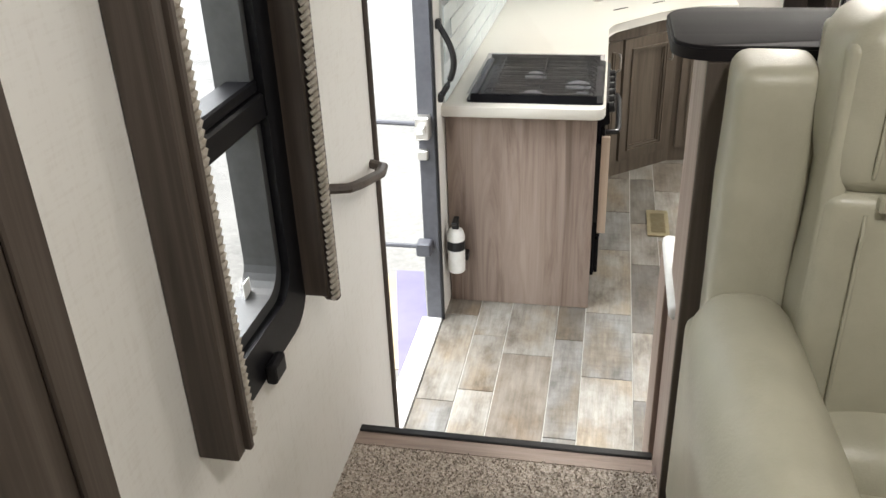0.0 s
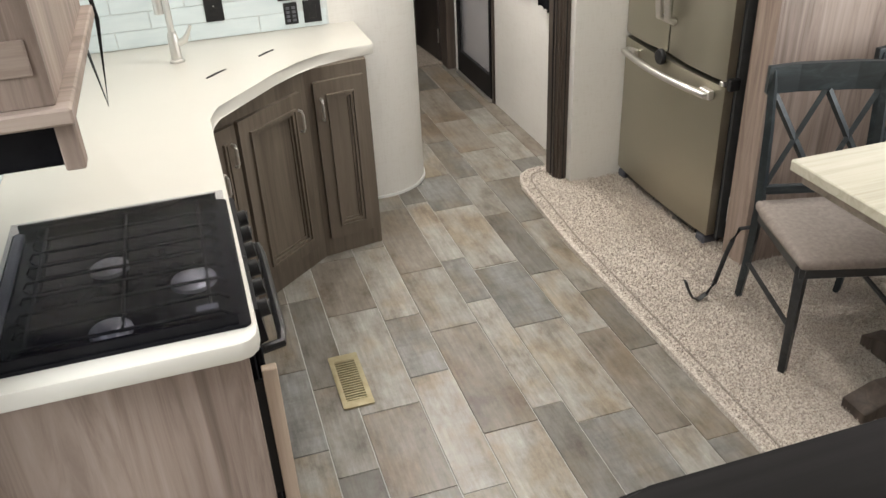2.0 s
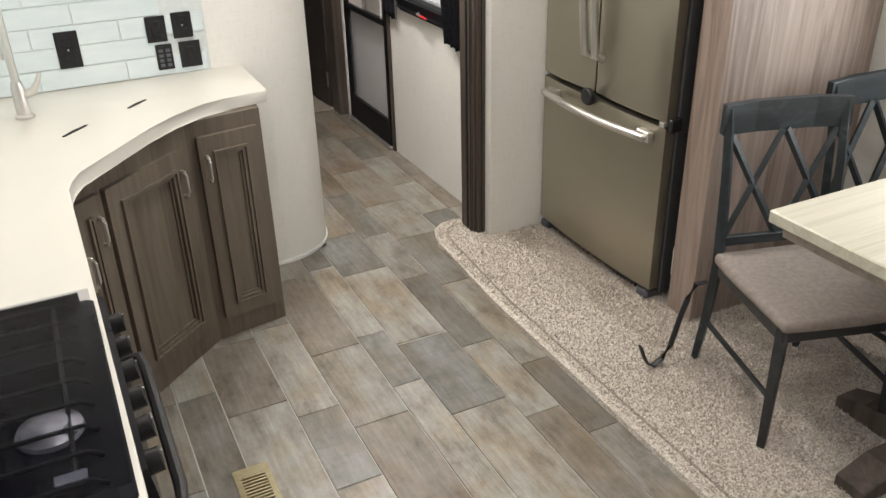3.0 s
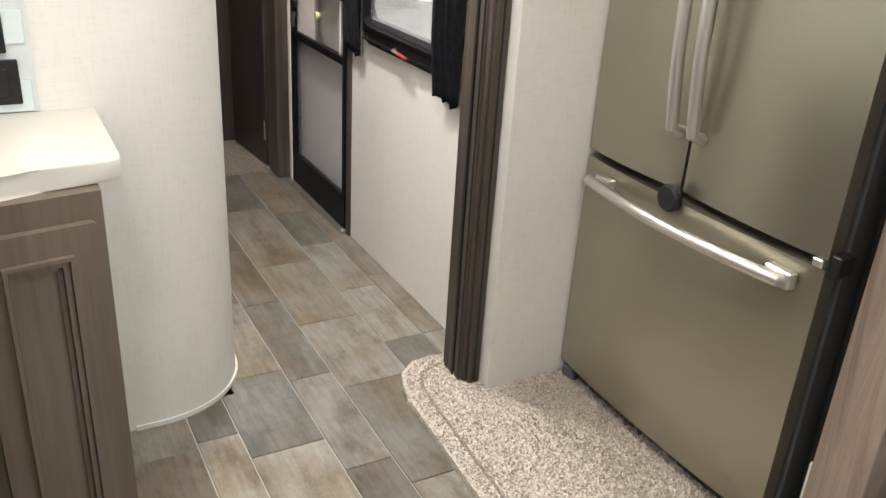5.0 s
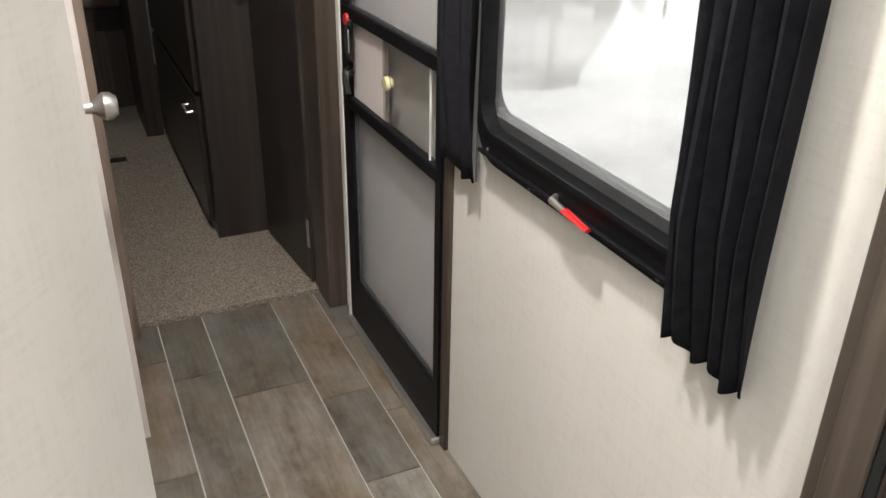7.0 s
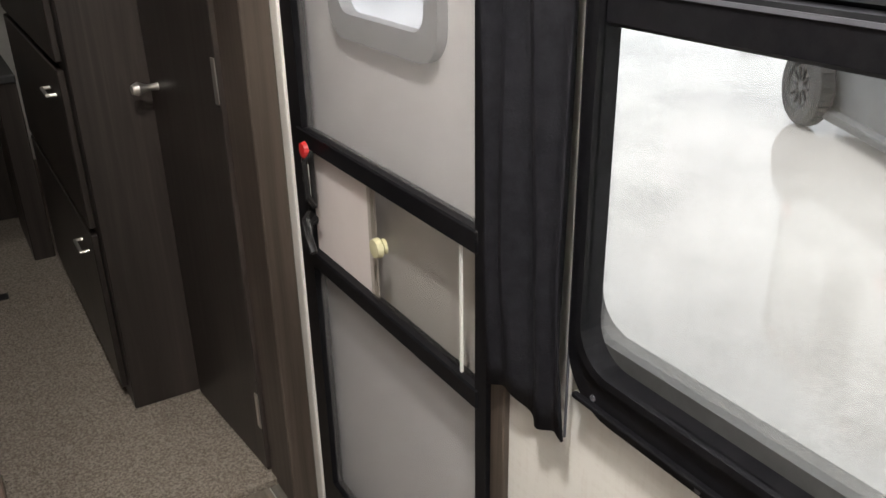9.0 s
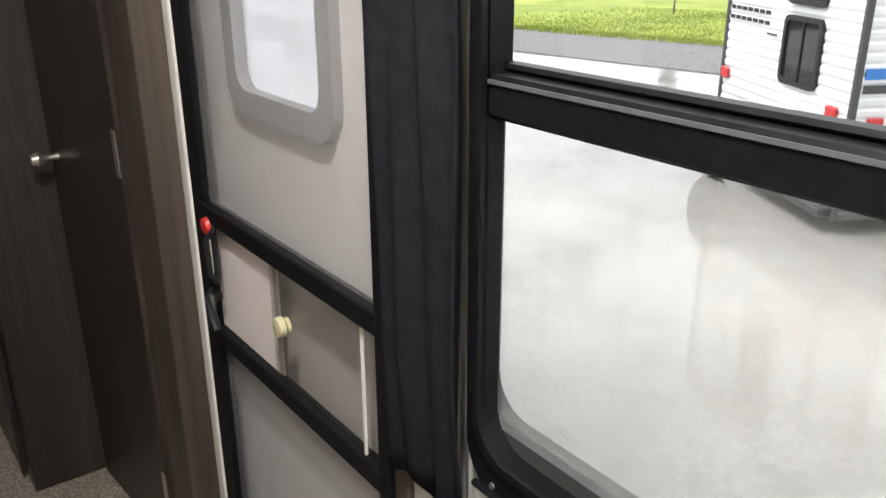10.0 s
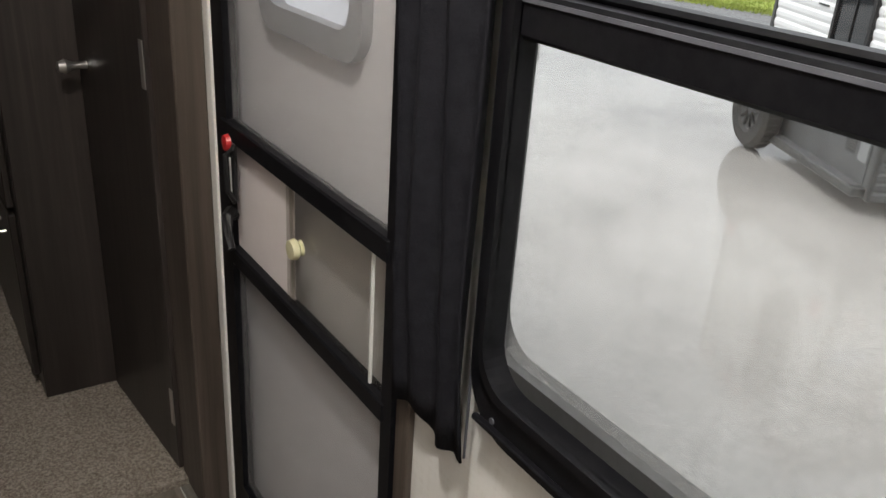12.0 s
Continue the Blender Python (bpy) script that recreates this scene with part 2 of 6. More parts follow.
PLANKS = {
    "pale": plank_material("pale_plank", ((0.262, 0.25, 0.228), (0.282, 0.268, 0.244), (0.30, 0.285, 0.26)), (0.56, 0.51, 0.465)),
    "mid": plank_material("mid_plank", ((0.215, 0.203, 0.183), (0.235, 0.221, 0.198), (0.25, 0.235, 0.21)), (0.52, 0.47, 0.425)),
    "grey": plank_material("grey_plank", ((0.175, 0.173, 0.166), (0.195, 0.192, 0.184), (0.215, 0.211, 0.202)), (0.60, 0.585, 0.565), 0.09),
    "dark": plank_material("dark_plank", ((0.135, 0.127, 0.115), (0.152, 0.143, 0.128), (0.17, 0.16, 0.143)), (0.52, 0.48, 0.44)),
    "brown": plank_material("brown_plank", ((0.165, 0.145, 0.122), (0.185, 0.162, 0.137), (0.20, 0.176, 0.15)), (0.50, 0.44, 0.385)),
}
FLOORGROUT = mottled("floor_joint", (0.44, 0.43, 0.40), (0.52, 0.51, 0.48), (50, 50, 50), 0.8)
CARPET = carpet_material("beige_carpet", (0.34, 0.285, 0.235), (0.58, 0.52, 0.455), (0.74, 0.685, 0.62))
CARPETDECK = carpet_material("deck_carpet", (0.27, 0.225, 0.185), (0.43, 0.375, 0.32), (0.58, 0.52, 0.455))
# beige carpet with the bedroom's dimness put into the colour
CARPETDIM = carpet_material("dim_beige_carpet", (0.17, 0.142, 0.116), (0.28, 0.24, 0.20), (0.40, 0.35, 0.30))
BRASS = mottled("aged_brass_register", (0.36, 0.31, 0.19), (0.42, 0.37, 0.24), (40, 40, 40), 0.38, 0.7)
# near-black colour for the shade inside gaps, slots and the register well
GAPSHADE = mottled("gap_shade", (0.01, 0.01, 0.01), (0.015, 0.015, 0.015), (30, 30, 30), 0.8)
WHITEP = mottled("white_plastic", (0.74, 0.74, 0.72), (0.8, 0.8, 0.78), (40, 40, 40), 0.35, bumps=0.02)
RED = mottled("red_plastic", (0.45, 0.02, 0.022), (0.55, 0.03, 0.032), (50, 50, 50), 0.3, bumps=0.0)
# door grey darkened for the rim, which stands against the light
RIMSHADE = mottled("shaded_window_rim", (0.27, 0.27, 0.28), (0.31, 0.31, 0.32), (40, 40, 40), 0.55, bumps=0.1)
GREYDOOR = mottled("grey_door_skin", (0.72, 0.71, 0.72), (0.77, 0.76, 0.77), (40, 40, 40), 0.6, bumps=0.15)
PINKWHITE = mottled("warm_white_panel", (0.74, 0.68, 0.67), (0.78, 0.72, 0.71), (9, 9, 9), 0.5)
GLASS = glass_material("window_glass")
FROST = glass_material("frosted_glass", 0.4, (0.98, 0.98, 1.0), 0.55, (0.97, 0.97, 1.0))
SLIDER = glass_material("clear_acrylic", 0.15, (0.93, 0.925, 0.91), 0.06, (0.7, 0.7, 0.68))
KNOBCLEAR = mottled("yellowed_acrylic", (0.55, 0.52, 0.33), (0.6, 0.57, 0.38), (50, 50, 50), 0.2, bumps=0.0)
SCREEN = mesh_material("insect_screen", (0.55, 0.55, 0.54), 0.12)
DOORSCREEN = mesh_material("door_screen", (0.42, 0.42, 0.43), 0.2)

FRAME = dull(mottled("black_window_frame", (0.005, 0.005, 0.0065), (0.009, 0.009, 0.0105), (60, 60, 60), 0.42, bumps=0.05), 0.14)
COVER = glass_material("smoked_glass_cover", 0.02, (0.80, 0.80, 0.83), sheen=0.004)
dull(BARTOP, 0.12)
dull(IRON, 0.2)
dull(GLOSSBLK, 0.08)
dull(BLACK, 0.3)
dull(CAB, 0.35)
dull(TRIM, 0.35)
dull(BLACKCLOTH, 0.1)

# ---- building helpers ----


def thing(name, label="", category="", group="", kind="", at=(0, 0, 0), turn=0.0):
    ob = new(name)
    ob.matrix_basis = pose(*at, 0, 0, turn)
    return tagged(ob, label, category, group, kind)


def part(name, bm, material, parent=None, label="", smooth=False):
    me = bpy.data.meshes.new(name)
    bmesh.ops.recalc_face_normals(bm, faces=bm.faces[:])
    bm.to_mesh(me)
    bm.free()
    if smooth:
        me.shade_smooth()
        me.set_sharp_from_angle(angle=radians(38))
    me.materials.append(material)
    ob = new(name, me)
    ob.parent = parent
    if label:
        ob["label"] = label
    return ob


def box(bm, x0, x1, y0, y1, z0, z1, bevel=0.0, seg=1):
    r = bmesh.ops.create_cube(bm, size=1.0, matrix=Matrix.LocRotScale(((x0 + x1) / 2, (y0 + y1) / 2, (z0 + z1) / 2), None, (abs(x1 - x0), abs(y1 - y0), abs(z1 - z0))))
    if bevel:
        es = list({e for v in r["verts"] for e in v.link_edges})
        bmesh.ops.bevel(bm, geom=es, offset=bevel, segments=seg, affect="EDGES", profile=0.5)
    return bm


def bx(x0, x1, y0, y1, z0, z1, bevel=0.0, seg=1):
    return box(bmesh.new(), x0, x1, y0, y1, z0, z1, bevel, seg)


def prism(pts, z0, z1, bevel=0.0, seg=2, axis="z"):
    """A flat outline pushed out along one axis."""
    bm = bmesh.new()
    place = {"z": lambda u, v, w: (u, v, w), "x": lambda u, v, w: (w, u, v), "y": lambda u, v, w: (u, w, v)}[axis]
    lo = [bm.verts.new(place(u, v, z0)) for u, v in pts]
    hi = [bm.verts.new(place(u, v, z1)) for u, v in pts]
    bm.faces.new(lo)
    bm.faces.new(hi[::-1])
    n = len(pts)
    for i in range(n):
        bm.faces.new((lo[i], lo[(i + 1) % n], hi[(i + 1) % n], hi[i]))
    if bevel:
        tops = [e for e in bm.edges if (e.verts[0] in hi and e.verts[1] in hi) or (e.verts[0] in lo and e.verts[1] in lo)]
        bmesh.ops.bevel(bm, geom=tops, offset=bevel, segments=seg, affect="EDGES", profile=0.5)
    return bm


def ring(outer, inner, w0, w1, axis="z"):
    """A frame between two outlines with the same number of corners."""
    bm = bmesh.new()
    place = {"z": lambda u, v, w: (u, v, w), "x": lambda u, v, w: (w, u, v), "y": lambda u, v, w: (u, w, v)}[axis]
    loops = [[bm.verts.new(place(u, v, w)) for u, v in pts] for pts in (outer, inner) for w in (w0, w1)]
    n = len(outer)
    for a, b in ((0, 1), (1, 3), (3, 2), (2, 0)):
        for i in range(n):
            bm.faces.new((loops[a][i], loops[a][(i + 1) % n], loops[b][(i + 1) % n], loops[b][i]))
    return bm


def rounded(x0, x1, y0, y1, r, seg=6):
    pts = []
    for cx, cy, a in ((x1 - r, y1 - r, 0), (x0 + r, y1 - r, 90), (x0 + r, y0 + r, 180), (x1 - r, y0 + r, 270)):
        for i in range(seg + 1):
            t = radians(a + 90 * i / seg)
            pts.append((cx + r * math.cos(t), cy + r * math.sin(t)))
    return pts


def tube(pts, radius, seg=8, bm=None, flat=1.0):
    """A round bar along a line of points; flat squeezes it in height."""
    bm = bm or bmesh.new()
    pts = [Vector(p) for p in pts]
    rings = []
    for i, p in enumerate(pts):
        d = (pts[min(i + 1, len(pts) - 1)] - pts[max(i - 1, 0)]).normalized()
        up = Vector((0, 0, 1)) if abs(d.z) < 0.9 else Vector((1, 0, 0))
        a = d.cross(up).normalized()
        b = a.cross(d)
        rr = radius[i] if isinstance(radius, (list, tuple)) else radius
        rings.append([bm.verts.new(p + rr * (a * math.cos(2 * math.pi * k / seg) + flat * b * math.sin(2 * math.pi * k / seg))) for k in range(seg)])
    for r0, r1 in zip(rings, rings[1:]):
        for k in range(seg):
            bm.faces.new((r0[k], r0[(k + 1) % seg], r1[(k + 1) % seg], r1[k]))
    bm.faces.new(rings[0][::-1])
    bm.faces.new(rings[-1])
    return bm


def arc(p, q, bulge, n=10):
    """Points from p to q that swell out by the vector bulge."""
    p, q, bulge = Vector(p), Vector(q), Vector(bulge)
    return [p.lerp(q, i / n) + bulge * math.sin(math.pi * i / n) for i in range(n + 1)]


def lathe(profile, seg=20, axis="z", at=(0, 0, 0)):
    """A turned shape from (radius, height) pairs."""
    bm = bmesh.new()
    rings = []
    for r, h in profile:
        row = []
        for k in range(seg):
            a = 2 * math.pi * k / seg
            c, s = max(r, 1e-4) * math.cos(a), max(r, 1e-4) * math.sin(a)
            v = {"z": (c, s, h), "x": (h, c, s), "y": (c, h, s)}[axis]
            row.append(bm.verts.new(Vector(v) + Vector(at)))
        rings.append(row)
    for r0, r1 in zip(rings, rings[1:]):
        for k in range(seg):
            bm.faces.new((r0[k], r0[(k + 1) % seg], r1[(k + 1) % seg], r1[k]))
    bm.faces.new(rings[0][::-1])
    bm.faces.new(rings[-1])
    return bm


def structure(name, bm, material, label, category, smooth=False):
    return tagged(part(name, bm, material, None, "", smooth), label, category, "", "structure")


# ---- large structure ----
LW, RW, CEILZ, DECK = -0.57, 1.838, 2.5, 0.38
SLIDE_X = 2.80

# lower floor: joint bed, planks come last
floor = structure("floor", bx(LW - 0.06, RW, 2.58, 7.92, -0.06, -0.004), FLOORGROUT, "grey-brown vinyl plank floor of mixed widths", "floor")
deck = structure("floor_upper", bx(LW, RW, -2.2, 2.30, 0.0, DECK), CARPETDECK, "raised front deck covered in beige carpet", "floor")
step = thing("step", "two laminate steps with black nosing below the carpeted deck", "step", kind="structure")
part("tread", bx(LW, 0.24, 2.30, 2.365, 0.0, DECK + 0.002), PANEL_X, step)
part("tread", bx(LW, 0.24, 2.365, 2.585, 0.0, 0.19), PANEL_X, step)
part("nosing", bx(LW, 0.24, 2.352, 2.378, DECK - 0.028, DECK + 0.008, 0.003), BLACK, step, "black rubber nosing")
part("nosing", bx(LW, 0.24, 2.572, 2.598, 0.162, 0.198, 0.003), BLACK, step, "black rubber nosing")

ceiling = structure("ceiling", bx(LW - 0.06, SLIDE_X + 0.06, -2.2, 11.2, CEILZ, CEILZ + 0.06), CEIL, "plain off-white vinyl ceiling", "ceiling")


def wall_with_holes(name, axis, w0, w1, u0, u1, z0, z1, holes, material, label):
    """A wall from boxes round its openings (u0, u1, z0, z1), in order along the wall."""
    bm = bmesh.new()

    def slab(a, b, c, d):
        if b - a > 1e-4 and d - c > 1e-4:
            if axis == "x":
                box(bm, w0, w1, a, b, c, d)
            else:
                box(bm, a, b, w0, w1, c, d)

    at = u0
    for a, b, c, d in sorted(holes):
        slab(at, a, z0, z1)
        slab(a, b, z0, c)
        slab(a, b, d, z1)
        at = b
    slab(at, u1, z0, z1)
    bmesh.ops.remove_doubles(bm, verts=bm.verts[:], dist=1e-5)
    return structure(name, bm, material, label, "wall")


wall_west = wall_with_holes("wall_west", "x", LW - 0.07, LW, -2.2, 6.02, -0.06, CEILZ, [(1.63, 2.05, 0.98, 1.92), (2.72, 3.555, 0.0, 2.0)], WALL, "cream linen-papered side wall with window and entry opening")
wall_east = wall_with_holes("wall_east", "x", RW, RW + 0.028, 5.80, 8.0, -0.06, CEILZ, [(6.18, 6.885, 0.89, 1.62), (7.04, 7.72, 0.0, 1.98)], WALL, "cream linen-papered hallway wall with window and door")
wall_kitchen = structure("wall_kitchen", bx(LW, 0.78, 5.985, 6.05, -0.06, CEILZ), WALL, "cream wall behind the kitchen counter", "wall")
curve = [(0.78, 5.985)] + [(0.85 + 0.27 * math.sin(radians(a)), 6.255 - 0.27 * math.cos(radians(a))) for a in range(0, 91, 6)]
curve += [(1.12, 6.62), (1.07, 6.62), (1.07, 6.255)] + [(0.85 + 0.22 * math.sin(radians(a)), 6.255 - 0.22 * math.cos(radians(a))) for a in range(90, -1, -6)] + [(0.78, 6.035)]
wall_round = structure("wall_round", prism(curve, -0.06, CEILZ), WALL, "rounded off-white bathroom corner wall", "wall", True)
structure("baseboard", prism([(0.78, 5.978)] + [(0.85 + 0.277 * math.sin(radians(a)), 6.255 - 0.277 * math.cos(radians(a))) for a in range(0, 91, 6)] + [(1.127, 6.60), (1.121, 6.60), (1.121, 6.255)] + [(0.85 + 0.271 * math.sin(radians(a)), 6.255 - 0.271 * math.cos(radians(a))) for a in range(90, -1, -6)] + [(0.78, 5.984)], 0.0, 0.014), WHITEP, "thin white bead along the rounded wall foot", "baseboard", True)
structure("wall_hall_west", bx(1.07, 1.12, 7.36, 7.86, -0.06, CEILZ), WHITEP, "white hallway wall strip beside the bathroom door", "wall")
structure("wall_hall_header", bx(1.07, 1.12, 6.62, 7.36, 2.02, CEILZ), WALL, "wall above the bathroom door", "wall")
wall_south = structure("wall_south", bx(LW - 0.06, RW + 0.05, -2.26, -2.2, 0.0, CEILZ), WALL, "plain cream front wall", "wall")
wall_east_front = structure("wall_east_front", bx(RW, RW + 0.05, -2.2, 2.55, 0.0, CEILZ), WALL, "plain cream wall beside the raised deck", "wall")
# slide-out: floor, end walls, back wall
structure("floor_slide", bx(1.52, SLIDE_X, 2.55, 5.80, -0.06, 0.018), CARPET, "beige carpet of the slide-out", "floor")
structure("wall_slide_end", bx(1.764, SLIDE_X, 5.742, 5.797, 0.0, CEILZ), WALL, "cream end wall of the slide-out beside the refrigerator", "wall")
structure("wall_slide_south", bx(RW, SLIDE_X, 2.50, 2.55, 0.0, CEILZ), WALL, "plain end wall of the slide-out", "wall")
wall_slide = wall_with_holes("wall_slide_back", "x", SLIDE_X, SLIDE_X + 0.05, 2.5, 5.80, 0.0, CEILZ, [(2.95, 4.45, 0.95, 1.75)], WALL, "cream back wall of the slide-out")
# lamp in an assumed, unseen dinette window, added to light the slide-out
area("added_dinette_light", (SLIDE_X + 0.03, 3.7, 1.35), (1.0, 3.7, 0.7), 1.45, 0.75, 9, DAY)
# bathroom behind the kitchen, bedroom beyond the hall
structure("wall_bath_back", bx(LW, 1.07, 7.86, 7.92, 0.0, CEILZ), WALL, "plain bathroom wall", "wall")
structure("floor_bedroom", bx(-0.4, RW + 0.05, 7.925, 11.2, -0.06, 0.012), CARPETDIM, "beige carpeted bedroom floor", "floor")
structure("wall_bedroom_north", bx(-0.4, RW + 0.05, 11.2, 11.26, 0.0, CEILZ), WALL, "plain bedroom end wall", "wall")
structure("wall_bedroom_west", bx(-0.46, -0.4, 7.92, 11.2, 0.0, CEILZ), WALL, "plain bedroom side wall", "wall")
structure("wall_bedroom_east", bx(RW, RW + 0.05, 8.0, 11.2, -0.06, CEILZ), WALL, "plain bedroom outer wall", "wall")
structure("wall_bedroom_header", bx(1.12, RW, 7.88, 7.93, 2.0, CEILZ), WALL, "wall above the bedroom doorway", "wall")


# unseen ceiling lights, assumed and added to light the rooms from above
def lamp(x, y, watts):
    t = thing("ceiling_light", "round white recessed ceiling light, unseen and added for room light", "lamp", "ceiling lights", at=(x, y, CEILZ))
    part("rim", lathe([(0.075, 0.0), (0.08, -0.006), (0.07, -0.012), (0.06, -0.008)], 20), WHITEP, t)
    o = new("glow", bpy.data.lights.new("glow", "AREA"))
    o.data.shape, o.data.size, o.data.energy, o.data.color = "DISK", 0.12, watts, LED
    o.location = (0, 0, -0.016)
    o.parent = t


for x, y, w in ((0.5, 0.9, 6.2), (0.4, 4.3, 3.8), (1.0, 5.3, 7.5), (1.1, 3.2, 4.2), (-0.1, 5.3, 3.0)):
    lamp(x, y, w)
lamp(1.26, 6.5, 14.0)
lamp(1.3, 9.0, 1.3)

# ---- entry side ----
entry = thing("entry_doorway", "open entry doorway with grey aluminium jamb and white sill", "door", kind="structure")
part("jamb", bx(-0.638, LW - 0.002, 3.545, 3.60, 0.0, 2.02, 0.004), ALU, entry, "grey aluminium jamb")
part("seal", bx(LW - 0.002, LW + 0.006, 3.545, 3.562, 0.0, 2.02, 0.002), BLACK, entry, "thin black door seal")
part("jamb", bx(-0.70, LW + 0.012, 2.705, 2.722, 0.0, 2.02, 0.004), TRIM, entry, "dark edged jamb")
part("header", bx(-0.70, LW + 0.012, 2.705, 3.61, 2.0, 2.04, 0.004), ALU, entry)
part("sill", bx(-0.66, LW - 0.004, 2.724, 3.545, -0.05, 0.012, 0.004), WHITEP, entry, "white metal sill")
latch = part("latch", bx(-0.64, -0.585, 3.50, 3.55, 0.83, 0.92, 0.006), SILVER, entry, "nickel strike plate with latch")
part("bolt", bx(-0.628, -0.60, 3.47, 3.50, 0.86, 0.89, 0.003), WHITEP, latch)
part("latch", bx(-0.64, -0.60, 3.52, 3.55, 0.74, 0.78, 0.004), SILVER, entry)
guard = thing("door_guard_rods", "two grey metal guard rods reaching outward from the entry jamb", "rail")
part("bar", tube([(-0.63, 3.53, 0.885), (-0.80, 3.53, 0.89), (-0.95, 3.53, 0.89), (-1.02, 3.53, 0.87), (-1.10, 3.53, 0.78)], 0.010), ALU, guard)
part("bar", tube([(-0.63, 3.53, 0.36), (-0.80, 3.53, 0.36), (-1.20, 3.53, 0.36)], 0.010), ALU, guard)
part("bracket", bx(-0.66, -0.60, 3.49, 3.55, 0.33, 0.39, 0.006), ALU, guard)
grab = thing("grab_handle", "black curved assist handle on the door jamb", "handle")
part("bar", tube(arc((-0.55, 3.58, 1.25), (-0.55, 3.58, 0.98), (0.055, -0.01, 0), 12), 0.012), BLACK, grab, smooth=True)
part("mount", bx(-0.56, -0.54, 3.563, 3.597, 1.235, 1.27, 0.004), BLACK, grab)
part("mount", bx(-0.56, -0.54, 3.563, 3.597, 0.96, 0.995, 0.004), BLACK, grab)
pull = thing("wall_grab_bar", "dark grey assist bar on the wall beside the door", "handle")
part("bar", tube([(LW, 2.67, 1.07), (LW + 0.04, 2.65, 1.07), (LW + 0.05, 2.59, 1.075), (LW + 0.05, 2.40, 1.125), (LW + 0.04, 2.34, 1.14), (LW, 2.32, 1.145)], 0.016, flat=0.8), TRIM, pull, smooth=True)

ext = thing("fire_extinguisher", "white fire extinguisher with black valve beside the doorway", "extinguisher", at=(-0.522, 3.645, 0.19))
part("cylinder", lathe([(0.03, 0.0), (0.037, 0.008), (0.038, 0.17), (0.03, 0.195), (0.016, 0.205)], 18), WHITEP, ext, smooth=True)
part("label_band", lathe([(0.0385, 0.11), (0.0388, 0.112), (0.0388, 0.15), (0.0385, 0.152)], 18), BLACK, ext, "black printed band")
part("valve", bx(-0.014, 0.014, -0.014, 0.014, 0.2, 0.235, 0.004), BLACK, ext)
part("lever", bx(-0.012, 0.012, -0.045, 0.03, 0.235, 0.246, 0.004), BLACK, ext)
part("bracket", bx(-0.045, 0.045, 0.02, 0.075, 0.04, 0.07, 0.004), BLACK, ext)

# window of the raised deck
wf = thing("window_1", "black framed window with two panes in the front side wall", "window", kind="structure")
part("window_frame", ring(rounded(1.60, 2.065, 0.965, 1.94, 0.09), rounded(1.66, 1.985, 1.06, 1.87, 0.06), LW, LW + 0.018, "x"), FRAME, wf)
part("reveal", ring(rounded(1.632, 2.048, 0.985, 1.915, 0.08), rounded(1.665, 1.965, 1.085, 1.87, 0.06), LW - 0.07, LW, "x"), STEELDK, wf, "grey inner reveal")
part("mullion", bx(LW - 0.05, LW + 0.014, 1.65, 2.0, 1.435, 1.485, 0.005), FRAME, wf)
part("mullion", bx(LW - 0.05, LW + 0.004, 1.65, 2.0, 1.485, 1.51, 0.004), FRAME, wf)
for a, b in ((1.03, 1.437), (1.508, 1.89)):
    g = part("pane", bx(LW - 0.055, LW - 0.051, 1.64, 2.03, a, b), GLASS, wf)
    g.visible_shadow = False
part("lever", bx(LW + 0.018, LW + 0.042, 1.80, 1.86, 0.955, 1.0, 0.008, 2), FRAME, wf)
part("tag", bx(LW - 0.048, LW - 0.046, 1.90, 1.93, 1.085, 1.12), WHITEP, wf)
val = thing("window_board", "dark taupe wooden side board with rope edging beside the window", "curtain", "window boards")
part("board", bx(LW, LW + 0.072, 1.555, 1.585, 0.985, 2.3, 0.003), TRIM, val)
part("board_edge", bx(LW + 0.05, LW + 0.082, 1.585, 1.60, 0.985, 2.3, 0.003), TRIM, val)
val2 = thing("window_board", "dark taupe wooden side board with rope edging beside the window", "curtain", "window boards")
part("board", bx(LW, LW + 0.07, 2.05, 2.072, 1.01, 2.3, 0.003), TRIM, val2)
part("board_edge", bx(LW + 0.05, LW + 0.085, 2.074, 2.096, 0.985, 2.3, 0.006), TRIM, val2)
for v, y, x in ((val, 1.606, 0.076), (val2, 2.066, 0.082)):
    for k in range(92):
        z = 1.0 + k * 0.014
        part("rope_turn", tube([(LW + x - 0.007, y - 0.006, z), (LW + x + 0.004, y, z + 0.008), (LW + x + 0.003, y + 0.008, z + 0.014)], 0.0058, 5), ROPE, v)
val3 = thing("wall_trim", "dark taupe wooden wall trim on the front side wall", "trim", kind="structure")
part("board", bx(LW, LW + 0.03, 1.04, 1.31, 0.39, 2.45, 0.004), TRIM, val3)
part("board_edge", bx(LW + 0.03, LW + 0.04, 1.245, 1.305, 0.39, 2.45, 0.003), TRIM, val3)

# ---- bar, recliner ----
bar = thing("pony_wall", "taupe wood-grain half wall behind the recliner", "partition")
part("panel", bx(0.250, 1.836, 2.212, 2.46, 0.0, 1.497, 0.002), PANEL, bar)
part("corner_trim", bx(0.2505, 0.30, 2.200, 2.2115, DECK, 1.496, 0.002), TRIM, bar)
top = thing("bar_top", "charcoal laminate bar top with rounded corners on the half wall", "counter")
bar_outline = [(max(0.19, min(1.843, x)), y) for x, y in rounded(0.19, 1.91, 2.205, 2.55, 0.07, 8)]
bar_outline = [p for k, p in enumerate(bar_outline) if (p[0] < 1.843 or k in (8, 27))]
part("slab", prism(bar_outline, 1.500, 1.526, 0.003), BARTOP, top, smooth=True)
